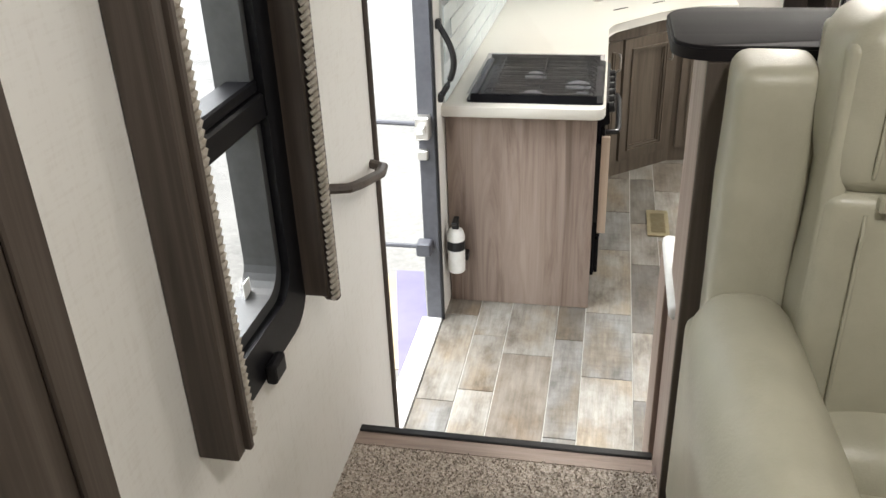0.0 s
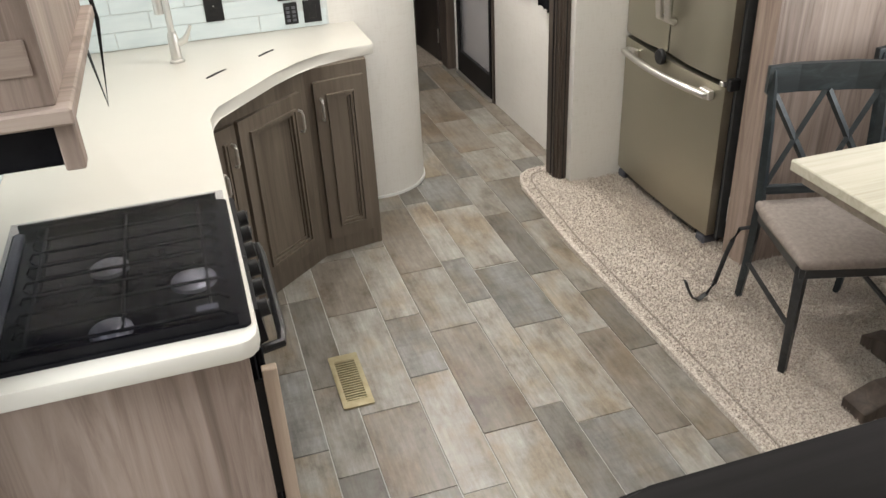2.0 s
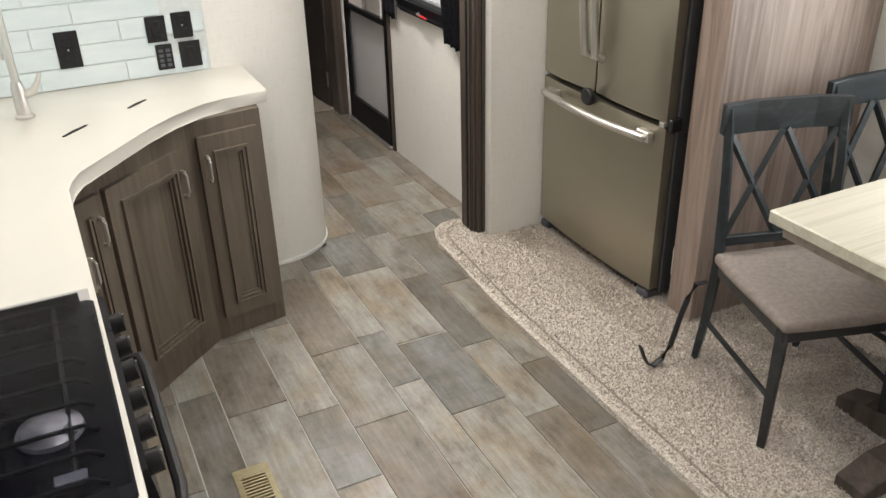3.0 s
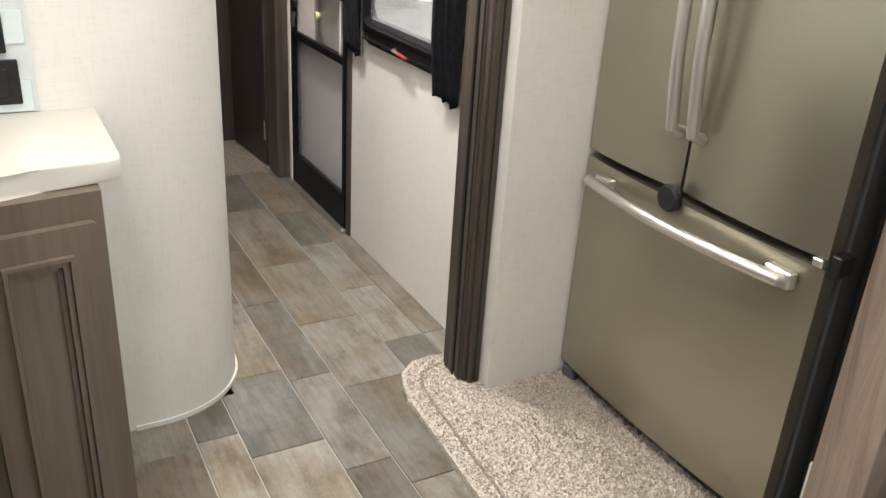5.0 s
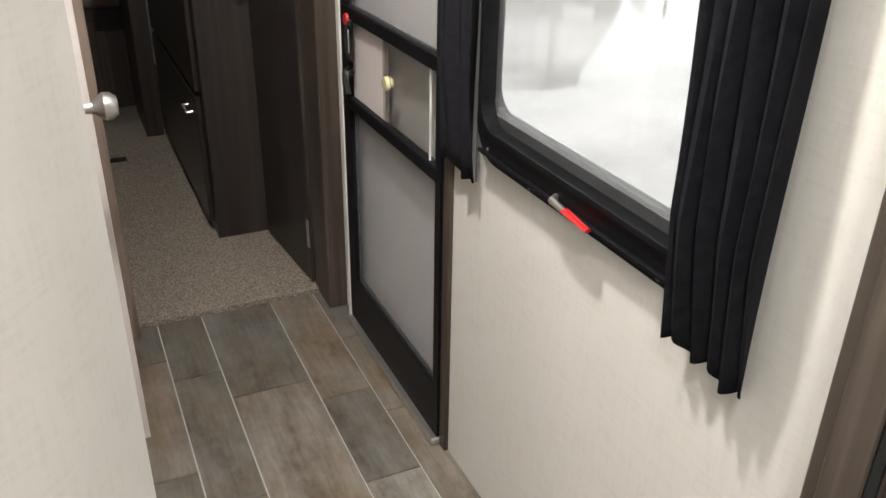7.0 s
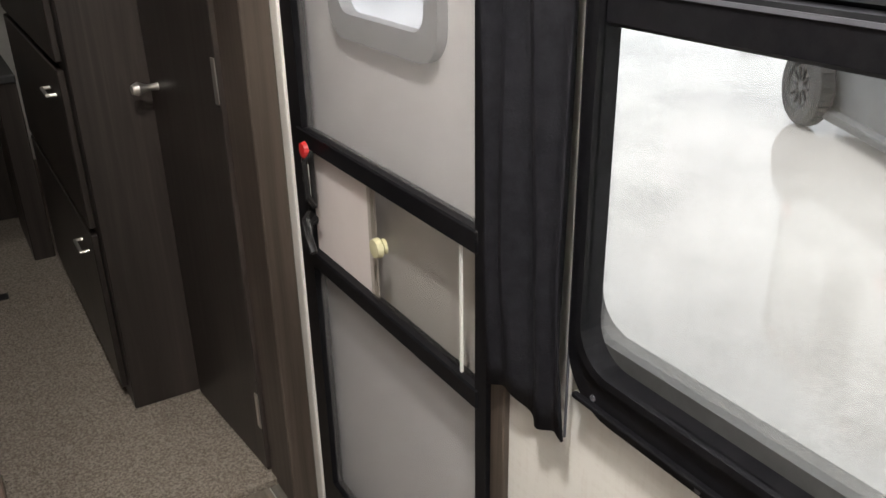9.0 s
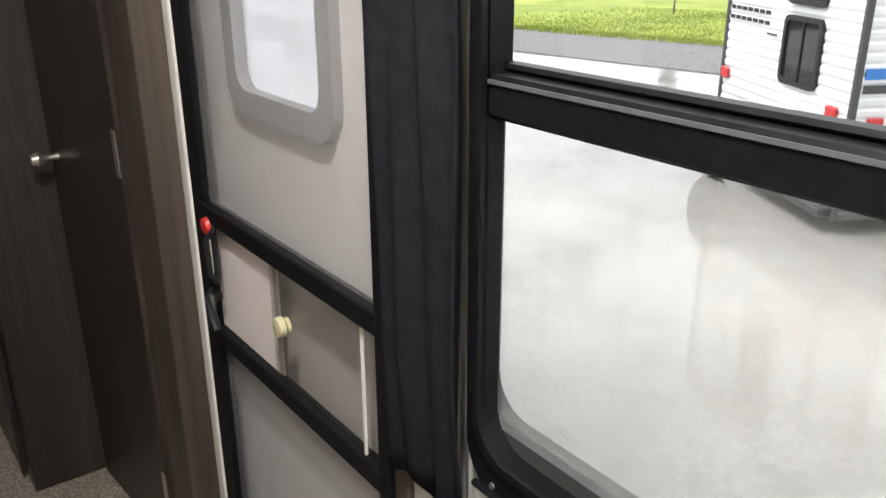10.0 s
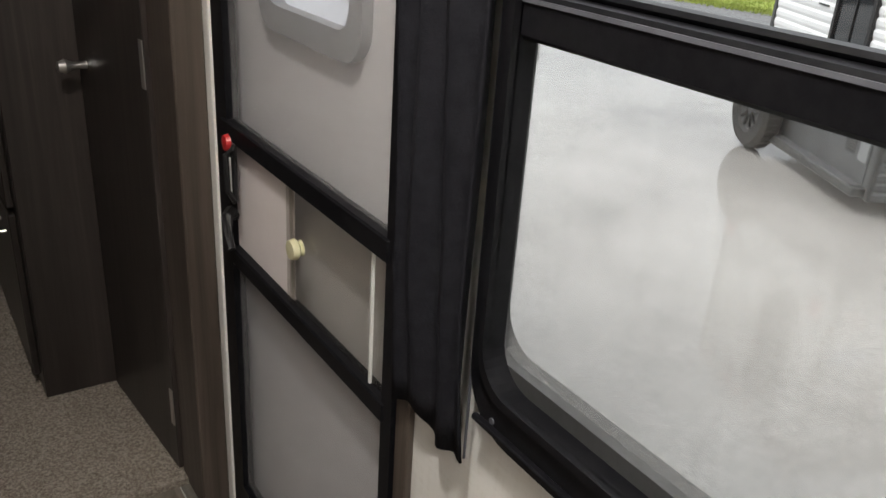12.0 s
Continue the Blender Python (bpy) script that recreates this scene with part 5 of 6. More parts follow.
VIOLET = mottled("violet_tone", (0.20, 0.18, 0.36), (0.24, 0.22, 0.41), (3, 3, 3), 0.5, bumps=0.0)
GREEN = mottled("sign_green", (0.02, 0.35, 0.12), (0.03, 0.4, 0.14), (3, 3, 3), 0.5, bumps=0.0)
TRUCKGREY = mottled("grey_car_paint", (0.10, 0.11, 0.12), (0.13, 0.14, 0.15), (3, 3, 3), 0.3, 0.3, bumps=0.0)

ground = structure("ground", bx(-900, 1200, -900, 1200, GZ - 0.3, GZ), WET, "wet pale concrete lot with puddle sheen", "ground")
structure("gravel_strip", prism([(13.2, 2.0), (13.55, 14.9), (12.8, 18.7), (12.0, 24), (11.0, 34), (14.5, 34), (15.7, 22.0), (17.0, 17.6), (18.0, 12.0), (18.0, 2.0)], GZ, GZ + 0.02), GRAVEL, "strip of wet grey gravel", "gravel")
structure("lawn", prism([(18.0, -20.0), (18.0, 12.0), (17.0, 17.6), (15.7, 22.0), (14.5, 34), (13.0, 60), (21, 60), (25.5, 34), (30, 18), (31, -20)], GZ, GZ + 0.06), GRASS, "bright wet lawn", "lawn")
structure("verge", prism([(31, -20), (30, 18), (25.5, 34), (21, 60), (30, 60), (36, 42), (41, 30), (44, -20)], GZ - 0.1, GZ + 0.04), GRASS2, "darker long grass of the ditch", "lawn")
structure("road", prism([(44, -60), (41, 30), (36, 42), (30, 60), (24, 110), (60, 140), (95, 60), (120, -60)], GZ - 0.1, GZ + 0.03), ROADM, "wet grey road beyond the grass", "road")
structure("far_bank", prism([(75, -10), (72, 40), (62, 75), (40, 120), (60, 180), (200, 120), (200, -10)], GZ, GZ + 0.25), GRASS2, "grassy bank beyond the road", "lawn")


rg = random.Random(9)
gv, gf = [], []
for _ in range(26000):
    u = rg.random()
    x, y = (17.6 - 2.6 * u + rg.random() ** 1.5 * 7.0, 13.5 + 10.0 * u + rg.uniform(-1.5, 1.5))
    a, h = rg.random() * 6.283, 0.015 + 0.04 * rg.random()
    dx, dy = math.cos(a) * 0.02, math.sin(a) * 0.02
    gv += [(x - dx, y - dy, GZ + 0.03), (x + dx, y + dy, GZ + 0.03), (x + rg.uniform(-0.04, 0.04), y + rg.uniform(-0.04, 0.04), GZ + 0.06 + h)]
    gf.append((len(gv) - 3, len(gv) - 2, len(gv) - 1))
gm = bpy.data.meshes.new("grass_blades")
gm.from_pydata(gv, [], gf)
gm.materials.append(GRASS)
gb = tagged(new("grass_blades", gm), "short bright wet grass blades on the lawn", "grass", "", "stuff")


def siding(u0, u1, z0, z1, pitch, w, axis, sign):
    """Ribbed aluminium skin: level ribs with a soft rise."""
    bm = bmesh.new()
    rows = []
    n = max(1, round((z1 - z0) / pitch))
    for i in range(n):
        for f, d in ((0.0, 0.0), (0.30, 0.012), (0.72, 0.014), (0.95, 0.0)):
            z = z0 + (z1 - z0) * (i + f) / n
            rows.append((z, d))
    rows.append((z1, 0.0))
    last = None
    for z, d in rows:
        ww = w + sign * d
        cur = [bm.verts.new((ww, u, z) if axis == "x" else (u, ww, z)) for u in (u0, u1)]
        if last:
            bm.faces.new((last[0], last[1], cur[1], cur[0]))
        last = cur
    return bm


def in_frame(bm, m):
    bm.transform(m)
    return bm


# camper trailer: local x along its width (rear face at y = 0), body runs to +y
near, far = Vector((7.585, 9.425, 0)), Vector((8.61, 11.325, 0))
wdt = (far - near).length / 0.9
tw = math.degrees(math.atan2(far.y - near.y, far.x - near.x))
CM = pose(near.x, near.y, GZ + 0.233, 0, 0, tw) @ Matrix.Scale(0.9, 4)
tr = thing("camper_trailer", "white ribbed camper trailer with bunk windows and rear spare wheel", "trailer")
W, H0, H1 = wdt, 0.51, 2.62


def cp(name, bm, mat, label="", parent=None, smooth=False):
    return part(name, in_frame(bm, CM), mat, parent or tr, label, smooth)


cp("body", bx(0.01, W - 0.01, -4.6, -0.02, 0.0, H1 - 0.05, 0.01), SIDING)
cp("rear_skin", siding(0.02, W - 0.02, H0, H1, 0.095, 0.0, "y", 1), SIDING, "white ribbed rear skin")
cp("side_skin", siding(-4.6, -0.01, H0, H1 - 0.05, 0.095, 0.0, "x", -1), SIDING, "white ribbed side skin")
cp("rear_skirt", bx(0.0, W, -0.03, 0.012, -0.12, H0, 0.004), SKIRT, "dark grey lower rear panel")
cp("side_skirt", siding(-4.6, 0.0, -0.12, H0, 0.095, -0.015, "x", -1), SKIRT, "dark ribbed side skirt")
cp("roof", prism([(-0.03, H1 - 0.10), (0.0, H1 - 0.02), (W * 0.25, H1 + 0.05), (W * 0.75, H1 + 0.05), (W, H1 - 0.02), (W + 0.03, H1 - 0.10)], -4.6, 0.03, axis="y"), WHITEP, "bowed white roof")
cp("corner_trim", bx(-0.025, 0.03, -0.03, 0.03, -0.12, H1, 0.008), STEELDK)
cp("corner_trim", bx(W - 0.03, W + 0.025, -0.03, 0.03, -0.12, H1, 0.008), STEELDK)
cp("roof_trim", bx(0.0, W, 0.0, 0.035, H1 - 0.05, H1 - 0.015, 0.006), STEELDK)
cp("roof_vent", bx(W * 0.35, W * 0.85, -1.6, -0.7, H1 + 0.05, H1 + 0.19, 0.05, 2), STEELDK, "dark rooftop air conditioner")
for u in (0.14, 0.42, 0.54, 0.66, 0.90):
    cp("marker_light", bx(W * u - 0.05, W * u + 0.05, 0.0, 0.04, 2.40, 2.46, 0.012), RED, "red marker light")
for z0, z1 in ((1.66, 2.30), (0.92, 1.56)):
    wn_ = cp("window", ring(rounded(W * 0.23, W * 0.50, z0, z1, 0.08), rounded(W * 0.23 + 0.045, W * 0.50 - 0.045, z0 + 0.045, z1 - 0.045, 0.05), 0.0, 0.045, "y"), BLACK, "black framed bunk window")
    cp("pane", bx(W * 0.23 + 0.03, W * 0.50 - 0.03, 0.016, 0.022, z0 + 0.03, z1 - 0.03), GLASSDK, "", wn_)
    cp("bar", bx(W * 0.365 - 0.008, W * 0.365 + 0.008, 0.02, 0.035, z0 + 0.03, z1 - 0.03), BLACK, "", wn_)
cp("camera_mount", bx(W * 0.60, W * 0.68, 0.01, 0.09, 2.26, 2.32, 0.01), BLACK, "small rear camera")
for u, z in ((0.115, 0.80), (0.965, 0.84)):
    cp("tail_light", bx(W * u - 0.10, W * u + 0.06, 0.01, 0.05, z - 0.06, z + 0.06, 0.015), RED, "red tail light")
cp("side_light", bx(-0.05, -0.01, -0.28, -0.13, 0.74, 0.80, 0.01), RED)
cp("blue_stripe", bx(-0.022, -0.015, -4.6, -0.05, 1.13, 1.22), BLUE, "blue side stripe")
cp("grey_stripe", bx(-0.022, -0.015, -4.6, -0.05, 1.01, 1.08), STEELDK, "dark side stripe")
cp("awning_arm", bx(-0.11, -0.03, -0.62, -0.54, 0.75, 2.45, 0.01), STEELDK, "dark awning arm")
cp("awning_arm", bx(-0.11, -0.03, -4.0, -0.5, 2.40, 2.50, 0.03), STEELDK)
hatch = cp("hatch", bx(W * 0.045, W * 0.215, 0.010, 0.022, -0.02, 0.42, 0.006), SKIRT, "dark furnace hatch")
cp("hatch_window", bx(W * 0.055, W * 0.115, 0.02, 0.028, 0.18, 0.38, 0.003), POLE, "pale meshed panel", hatch)
for k in range(5):
    cp("louvre", bx(W * 0.14, W * 0.20, 0.02, 0.028, 0.22 + 0.03 * k, 0.235 + 0.03 * k), STEELDK, "", hatch)
cp("bumper", bx(0.05, W - 0.05, 0.0, 0.14, -0.10, -0.02, 0.01), STEELDK)
cp("bumper_tread", bx(0.12, W - 0.10, 0.02, 0.13, -0.02, -0.012, 0.003), SKIRT, "ridged step plate")
wheel = cp("spare_wheel", lathe([(0.20, 0.02), (0.37, 0.02), (0.41, 0.06), (0.41, 0.20), (0.37, 0.245), (0.25, 0.245), (0.21, 0.19), (0.0, 0.19)], 32, "y", (W * 0.82, 0.05, 0.17)), TYRE, "black spare tyre", None, True)
cp("rim", lathe([(0.0, 0.21), (0.07, 0.215), (0.10, 0.195), (0.19, 0.205), (0.215, 0.22), (0.22, 0.19)], 24, "y", (W * 0.82, 0.05, 0.17)), STEELDK, "dark spoked rim", wheel, True)
for k in range(10):
    a = 2 * math.pi * k / 10
    cp("spoke", tube([(W * 0.82 + 0.06 * math.cos(a), 0.265, 0.17 + 0.06 * math.sin(a)), (W * 0.82 + 0.195 * math.cos(a), 0.27, 0.17 + 0.195 * math.sin(a))], 0.016, 6), BLACK, "", wheel)
for k in range(36):
    a = 2 * math.pi * k / 36
    c, q = math.cos(a) * 0.413, math.sin(a) * 0.413
    cp("tread_block", tube([(W * 0.82 + c, 0.125, 0.17 + q), (W * 0.82 + c, 0.24, 0.17 + q)], 0.012, 5), TYRE, "", wheel)
for s in (0.12, W - 0.12):
    t_ = cp("wheel", lathe([(0.0, -0.10), (0.2, -0.10), (0.33, -0.09), (0.35, -0.05), (0.35, 0.05), (0.33, 0.09), (0.2, 0.1), (0.0, 0.1)], 24, "x", (s, -2.6, 0.093)), TYRE, "", None, True)
    cp("rim", lathe([(0.0, -0.11), (0.18, -0.105), (0.2, -0.09)], 16, "x", (s, -2.6, 0.093)), POLE, "", t_)


def writing(text, size, m, material, parent, name="lettering", label=""):
    cu = bpy.data.curves.new(name, "FONT")
    cu.body, cu.size, cu.extrude, cu.align_x = text, size, 0.003, "CENTER"
    tmp = bpy.data.objects.new(name, cu)
    scene.collection.objects.link(tmp)
    me = bpy.data.meshes.new_from_object(tmp.evaluated_get(bpy.context.evaluated_depsgraph_get()))
    bpy.data.objects.remove(tmp)
    me.transform(m)
    me.materials.clear()
    me.materials.append(material)
    ob = new(name, me)
    ob.parent = parent
    if label:
        ob["label"] = label
    return ob


# model name drawn as plain bars of its size
for k in range(7):
    u = W * 0.955 - k * 0.122
    for z0, z1 in ((1.42, 1.458), (1.519, 1.557)):
        cp("badge_bar", bx(u - 0.046, u + 0.046, 0.015, 0.022, z0, z1), BLACK)
cp("badge_bar", bx(W * 0.56, W * 0.64, 0.015, 0.022, 1.33, 1.35), STEELDK)
cp("dealer_badge", lathe([(0.0, -0.024), (0.075, -0.024), (0.075, -0.015)], 20, "x", (0.0, -0.42, 0.17)), BLUE, "round blue badge")
cp("dealer_badge", bx(-0.03, -0.016, -0.50, -0.34, 0.10, 0.16), SIGNW, "white strip under the badge")

# small aluminium trailer beyond
tl = thing("cargo_trailer", "small white and grey teardrop trailer on a tongue", "trailer")
TM = pose(10.6, 18.3, GZ, 0, 0, 144)


def tp(name, bm, mat, label="", smooth=False):
    return part(name, in_frame(bm, TM), mat, tl, label, smooth)


prof = [(0.0, 0.55), (0.35, 1.30), (0.75, 2.0), (0.95, 2.18), (1.3, 2.25), (4.6, 2.25), (4.6, 0.55)]
tp("body", prism(prof, -2.0, 0.0, axis="y"), SIDING)
tp("skin", siding(0.42, 4.6, 0.95, 1.40, 0.09, 0.004, "y", 1), SIDING)
tp("skin", siding(0.62, 4.6, 1.40, 1.75, 0.09, 0.004, "y", 1), SIDING)
tp("skin_band", bx(0.62, 4.6, 0.0, 0.015, 1.75, 2.16), POLE, "grey upper band")
tp("front_strip", tube([(x - 0.02, 0.0, z) for x, z in prof[:6]], 0.03, 6), STEELDK)
tp("skirt", bx(0.05, 4.6, -1.98, 0.02, 0.45, 0.90, 0.01), SKIRT)
tp("door_strip", bx(1.15, 1.25, 0.0, 0.03, 0.98, 2.2), STEELDK)
tp("door_frame", ring(rounded(1.55, 2.25, 0.98, 2.1, 0.08), rounded(1.60, 2.20, 1.03, 2.05, 0.06), 0.0, 0.03, "y"), POLE, "pale door surround")
tp("panel_rim", bx(0.42, 1.08, 0.02, 0.032, 0.60, 0.96, 0.02), BLACK, "black panel surround")
tp("panel", bx(0.46, 1.04, 0.03, 0.04, 0.64, 0.92, 0.02), SIGNW, "white panel on the skirt")
tp("side_light", bx(0.28, 0.36, 0.02, 0.04, 1.02, 1.08, 0.01), YELLOW, "amber side light")
tp("tongue", bx(-1.1, 0.1, -1.05, -0.95, 0.42, 0.52, 0.01), STEELDK)
tp("jack", tube([(-0.85, -1.0, 0.0), (-0.85, -1.0, 0.95)], 0.035, 8), STEELDK)
tp("jack_foot", bx(-0.98, -0.72, -1.1, -0.9, 0.0, 0.04), STEELDK)
tp("gas_bottle", lathe([(0.12, 0.52), (0.15, 0.56), (0.15, 0.80), (0.11, 0.88), (0.06, 0.90), (0.06, 0.95), (0.0, 0.95)], 16, at=(-0.35, -1.0, 0)), SIGNW, "white gas bottle", True)
tp("wheel", lathe([(0.0, -0.1), (0.28, -0.1), (0.32, -0.06), (0.32, 0.06), (0.28, 0.1), (0.0, 0.1)], 20, "y", (2.8, -0.1, 0.32)), TYRE, "", True)


def leafy(name, label, at, trunk_h, trunk_r, spread, n, leaf, material, seed, category="tree", kind=""):
    """Tapered trunk, a few limbs, and a crown of many small leaf clumps with gaps."""
    rnd = random.Random(seed)
    t = thing(name, label, category, kind=kind, at=at)
    bm = tube([(0, 0, 0), (0.02, 0.01, trunk_h * 0.6), (0, 0, trunk_h + spread[2] * 0.8)], [trunk_r, trunk_r * 0.8, trunk_r * 0.2], 7)
    limbs = []
    for k in range(7):
        a, z = rnd.random() * 6.28, trunk_h + spread[2] * (0.1 + 0.11 * k)
        e = Vector((math.cos(a) * spread[0] * 0.7, math.sin(a) * spread[1] * 0.7, z + spread[2] * 0.22))
        tube([(0, 0, z - spread[2] * 0.1), e * 0.5 + Vector((0, 0, z * 0.45)), e], [trunk_r * 0.4, trunk_r * 0.25, trunk_r * 0.1], 5, bm)
        limbs.append(e)
    part("trunk", bm, BARK, t)
    verts, faces = [], []
    centres = limbs + [Vector((rnd.gauss(0, 0.4) * spread[0], rnd.gauss(0, 0.4) * spread[1], trunk_h + spread[2] * (0.15 + 0.9 * rnd.random()))) for _ in range(16)]
    for _ in range(n):
        c = rnd.choice(centres)
        s = 0.30
        p = c + Vector((rnd.gauss(0, s * spread[0]), rnd.gauss(0, s * spread[1]), rnd.gauss(0, s * 0.4 * spread[2])))
        q = Euler((rnd.random() * 6, rnd.random() * 6, rnd.random() * 6)).to_matrix()
        k = len(verts)
        ll = leaf * (0.6 + 0.8 * rnd.random())
        verts += [p + q @ Vector(v) * ll for v in ((-0.5, 0, 0), (0, -0.3, 0.08), (0.5, 0, 0), (0, 0.3, 0.08))]
        faces.append((k, k + 1, k + 2, k + 3))
    me = bpy.data.meshes.new("crown")
    me.from_pydata([tuple(v) for v in verts], [], faces)
    me.materials.append(material)
    o = new("crown", me)
    o.parent = t
    return t


leafy("sapling", "young dark red-leaved tree on the lawn", (21.1, 21.9, GZ), 1.25, 0.03, (0.30, 0.30, 1.05), 620, 0.13, LEAFRED, 4)
rt = random.Random(12)
for i in range(16):
    f = i / 15
    leafy("tree", "green leafy tree in the thicket beyond the road", (41 + 11 * f + rt.uniform(-2, 2), 84 - 17 * f + rt.uniform(-3, 3), GZ), 0.15, 0.14, (3.0, 3.0, rt.uniform(4.6, 6.4) * (1.5 if i in (3, 4, 9) else 0.85)), 4600, 0.25, LEAF, 20 + i)

# traffic signals
def signal(at, arm, turn, spots):
    t = thing("traffic_light", "yellow traffic signals on a galvanised mast arm", "traffic light", "traffic lights", at=at, turn=turn)
    part("pole", tube([(0, 0, 0), (0, 0, 6.9)], [0.20, 0.14], 8), POLE, t)
    part("arm", tube([(0, 0, 6.3), (-arm * 0.5, 0, 6.75), (-arm, 0, 7.0)], [0.10, 0.08, 0.06], 6), POLE, t)
    part("arm", tube([(0, 0, 6.7), (-arm * 0.5, 0, 6.85)], [0.08, 0.06], 6), POLE, t)
    for x in spots:
        s = part("signal_head", bx(x - 0.24, x + 0.24, -0.15, 0.15, 5.55, 6.85, 0.04), YELLOW, t)
        for z in (5.8, 6.2, 6.6):
            part("lens", lathe([(0.15, -0.16), (0.14, -0.2), (0.0, -0.17)], 12, "y", (x, 0, z)), BLACK, s)


signal((59.5, 68.5, GZ), 5.0, -42, (-3.9, -4.8))
signal((44.6, 65.5, GZ), 2.6, 144, (-2.3, 0.45))


def pickup(at, turn):
    t = thing("pickup_truck", "dark grey pickup truck on the road", "truck", at=at, turn=turn)
    part("body", prism([(0, 0.45), (5.4, 0.45), (5.4, 1.05), (3.9, 1.15), (3.3, 1.75), (1.9, 1.8), (1.75, 1.2), (0, 1.2)], -0.9, 0.9, 0.06, axis="y"), TRUCKGREY, t)
    part("window", bx(2.05, 3.3, -0.92, 0.92, 1.25, 1.65, 0.05), GLASSDK, t)
    for x in (1.1, 4.4):
        for y in (-0.85, 0.85):
            part("wheel", lathe([(0.0, -0.1), (0.3, -0.1), (0.36, -0.05), (0.36, 0.05), (0.3, 0.1), (0.0, 0.1)], 16, "y", (x, y, 0.36)), TYRE, t)
    return t


pickup((52.2, 66.6, GZ + 0.03), 130 - 180)


def suv(at, turn):
    t = thing("suv", "white sport utility car on the wet road", "car", "white cars by the road", at=at, turn=turn)
    part("body", prism([(0, 0.35), (4.5, 0.35), (4.5, 0.85), (4.35, 1.0), (3.35, 1.1), (2.75, 1.65), (0.5, 1.7), (0.1, 1.15), (0, 0.9)], -0.9, 0.9, 0.07, axis="y"), SIDING, t)
    part("window", prism([(0.45, 1.15), (3.2, 1.12), (2.7, 1.55), (0.65, 1.6)], -0.92, 0.92, axis="y"), GLASSDK, t)
    for x in (0.9, 3.6):
        for y in (-0.82, 0.82):
            part("wheel", lathe([(0.0, -0.1), (0.28, -0.1), (0.34, -0.05), (0.34, 0.05), (0.28, 0.1), (0.0, 0.1)], 16, "y", (x, y, 0.34)), TYRE, t)
    return t


copy_thing(suv((91.0, 75.0, GZ + 0.27), 140), pose(108.0, 84.0, GZ + 0.27, 0, 0, 140))
mh = thing("motorhome", "white motorhome with dark stripes on the road", "motorhome", at=(73.6, 77.2, GZ + 0.27), turn=-43)
part("body", prism([(0.0, 0.5), (8.2, 0.5), (8.2, 3.3), (1.0, 3.3), (-0.3, 3.0), (-0.3, 2.4), (0.6, 2.2)], -1.2, 1.2, 0.08, axis="y"), SIDING, mh)
part("cab", prism([(-1.5, 0.5), (0.8, 0.5), (0.8, 2.3), (-0.2, 2.2), (-0.8, 1.4), (-1.5, 1.25)], -1.0, 1.0, 0.08, axis="y"), SIDING, mh)
part("windscreen", prism([(-0.72, 1.45), (-0.18, 2.15), (0.3, 2.15), (0.3, 1.45)], -1.03, 1.03, axis="y"), GLASSDK, mh)
for x in (2.0, 4.2, 6.4):
    part("window", bx(x, x + 1.1, -1.23, 1.23, 1.7, 2.5, 0.03), GLASSDK, mh)
part("stripe", prism([(0.8, 0.9), (8.1, 1.6), (8.1, 2.0), (5.5, 1.5), (0.8, 1.05)], -1.22, 1.22, axis="y"), SKIRT, mh)
for x in (-0.5, 5.8):
    for y in (-1.0, 1.0):
        part("wheel", lathe([(0.0, -0.12), (0.33, -0.12), (0.42, -0.05), (0.42, 0.05), (0.33, 0.12), (0.0, 0.12)], 16, "y", (x, y, 0.42)), TYRE, mh)


def sign(at, turn, w, z0, z1, boards, label, poles=1):
    t = thing("pylon_sign", label, "sign", "roadside pylon signs", at=at, turn=turn)
    for k in range(poles):
        x = 0 if poles == 1 else (k - 0.5) * w * 0.7
        part("pole", tube([(x, 0, 0), (x, 0, z1 - 0.2)], 0.22, 8), POLE, t)
    part("cabinet", bx(-w / 2, w / 2, -0.25, 0.25, z0, z1, 0.03), SIGNW, t)
    for u0, u1, v0, v1, mat in boards:
        part("panel", bx(-w / 2 + w * u0, -w / 2 + w * u1, -0.28, -0.26, z0 + (z1 - z0) * v0, z0 + (z1 - z0) * v1), mat, t)


FACE = -45
sign((78.5, 105.0, GZ), FACE, 4.2, 11.0, 17.5, [(0.0, 1.0, 0.45, 1.0, RED), (0.12, 0.88, 0.06, 0.36, RED), (0.35, 0.65, 0.55, 0.85, YELLOW)], "red and white roadside pylon sign")
sign((94.0, 89.5, GZ), FACE, 2.8, 5.0, 11.8, [(0.0, 1.0, 0.40, 0.70, BLUE), (0.1, 0.9, 0.05, 0.36, RED), (0.3, 0.7, 0.78, 0.92, RED), (0.3, 0.8, 0.45, 0.55, GREEN)], "white, blue and red fuel station price sign")
sign((97.5, 86.3, GZ), FACE, 3.9, 8.2, 15.3, [(0.1, 0.48, 0.42, 0.66, RED), (0.52, 0.94, 0.42, 0.66, SKIRT), (0.15, 0.85, 0.78, 0.84, STEELDK), (0.2, 0.45, 0.08, 0.3, BLUE), (0.5, 0.8, 0.1, 0.3, POLE)], "white roadside pylon sign with small panels", 2)
sign((93.0, 46.4, GZ), -60, 1.6, 8.0, 15.0, [(0.1, 0.9, 0.05, 0.6, VIOLET), (0.1, 0.6, 0.3, 0.55, RED)], "white pylon sign with violet panel")
for x, y in ((93.0, 84.0), (82.0, 100.0), (96.0, 68.0)):
    lp = thing("street_lamp", "galvanised street lamp at the roadside", "lamp", "street lamps", at=(x, y, GZ))
    part("pole", tube([(0, 0, 0), (0, 0, 9.0)], [0.13, 0.08], 8), POLE, lp)
    part("head", bx(-0.9, 0.9, -0.15, 0.15, 8.95, 9.12, 0.03), POLE, lp)

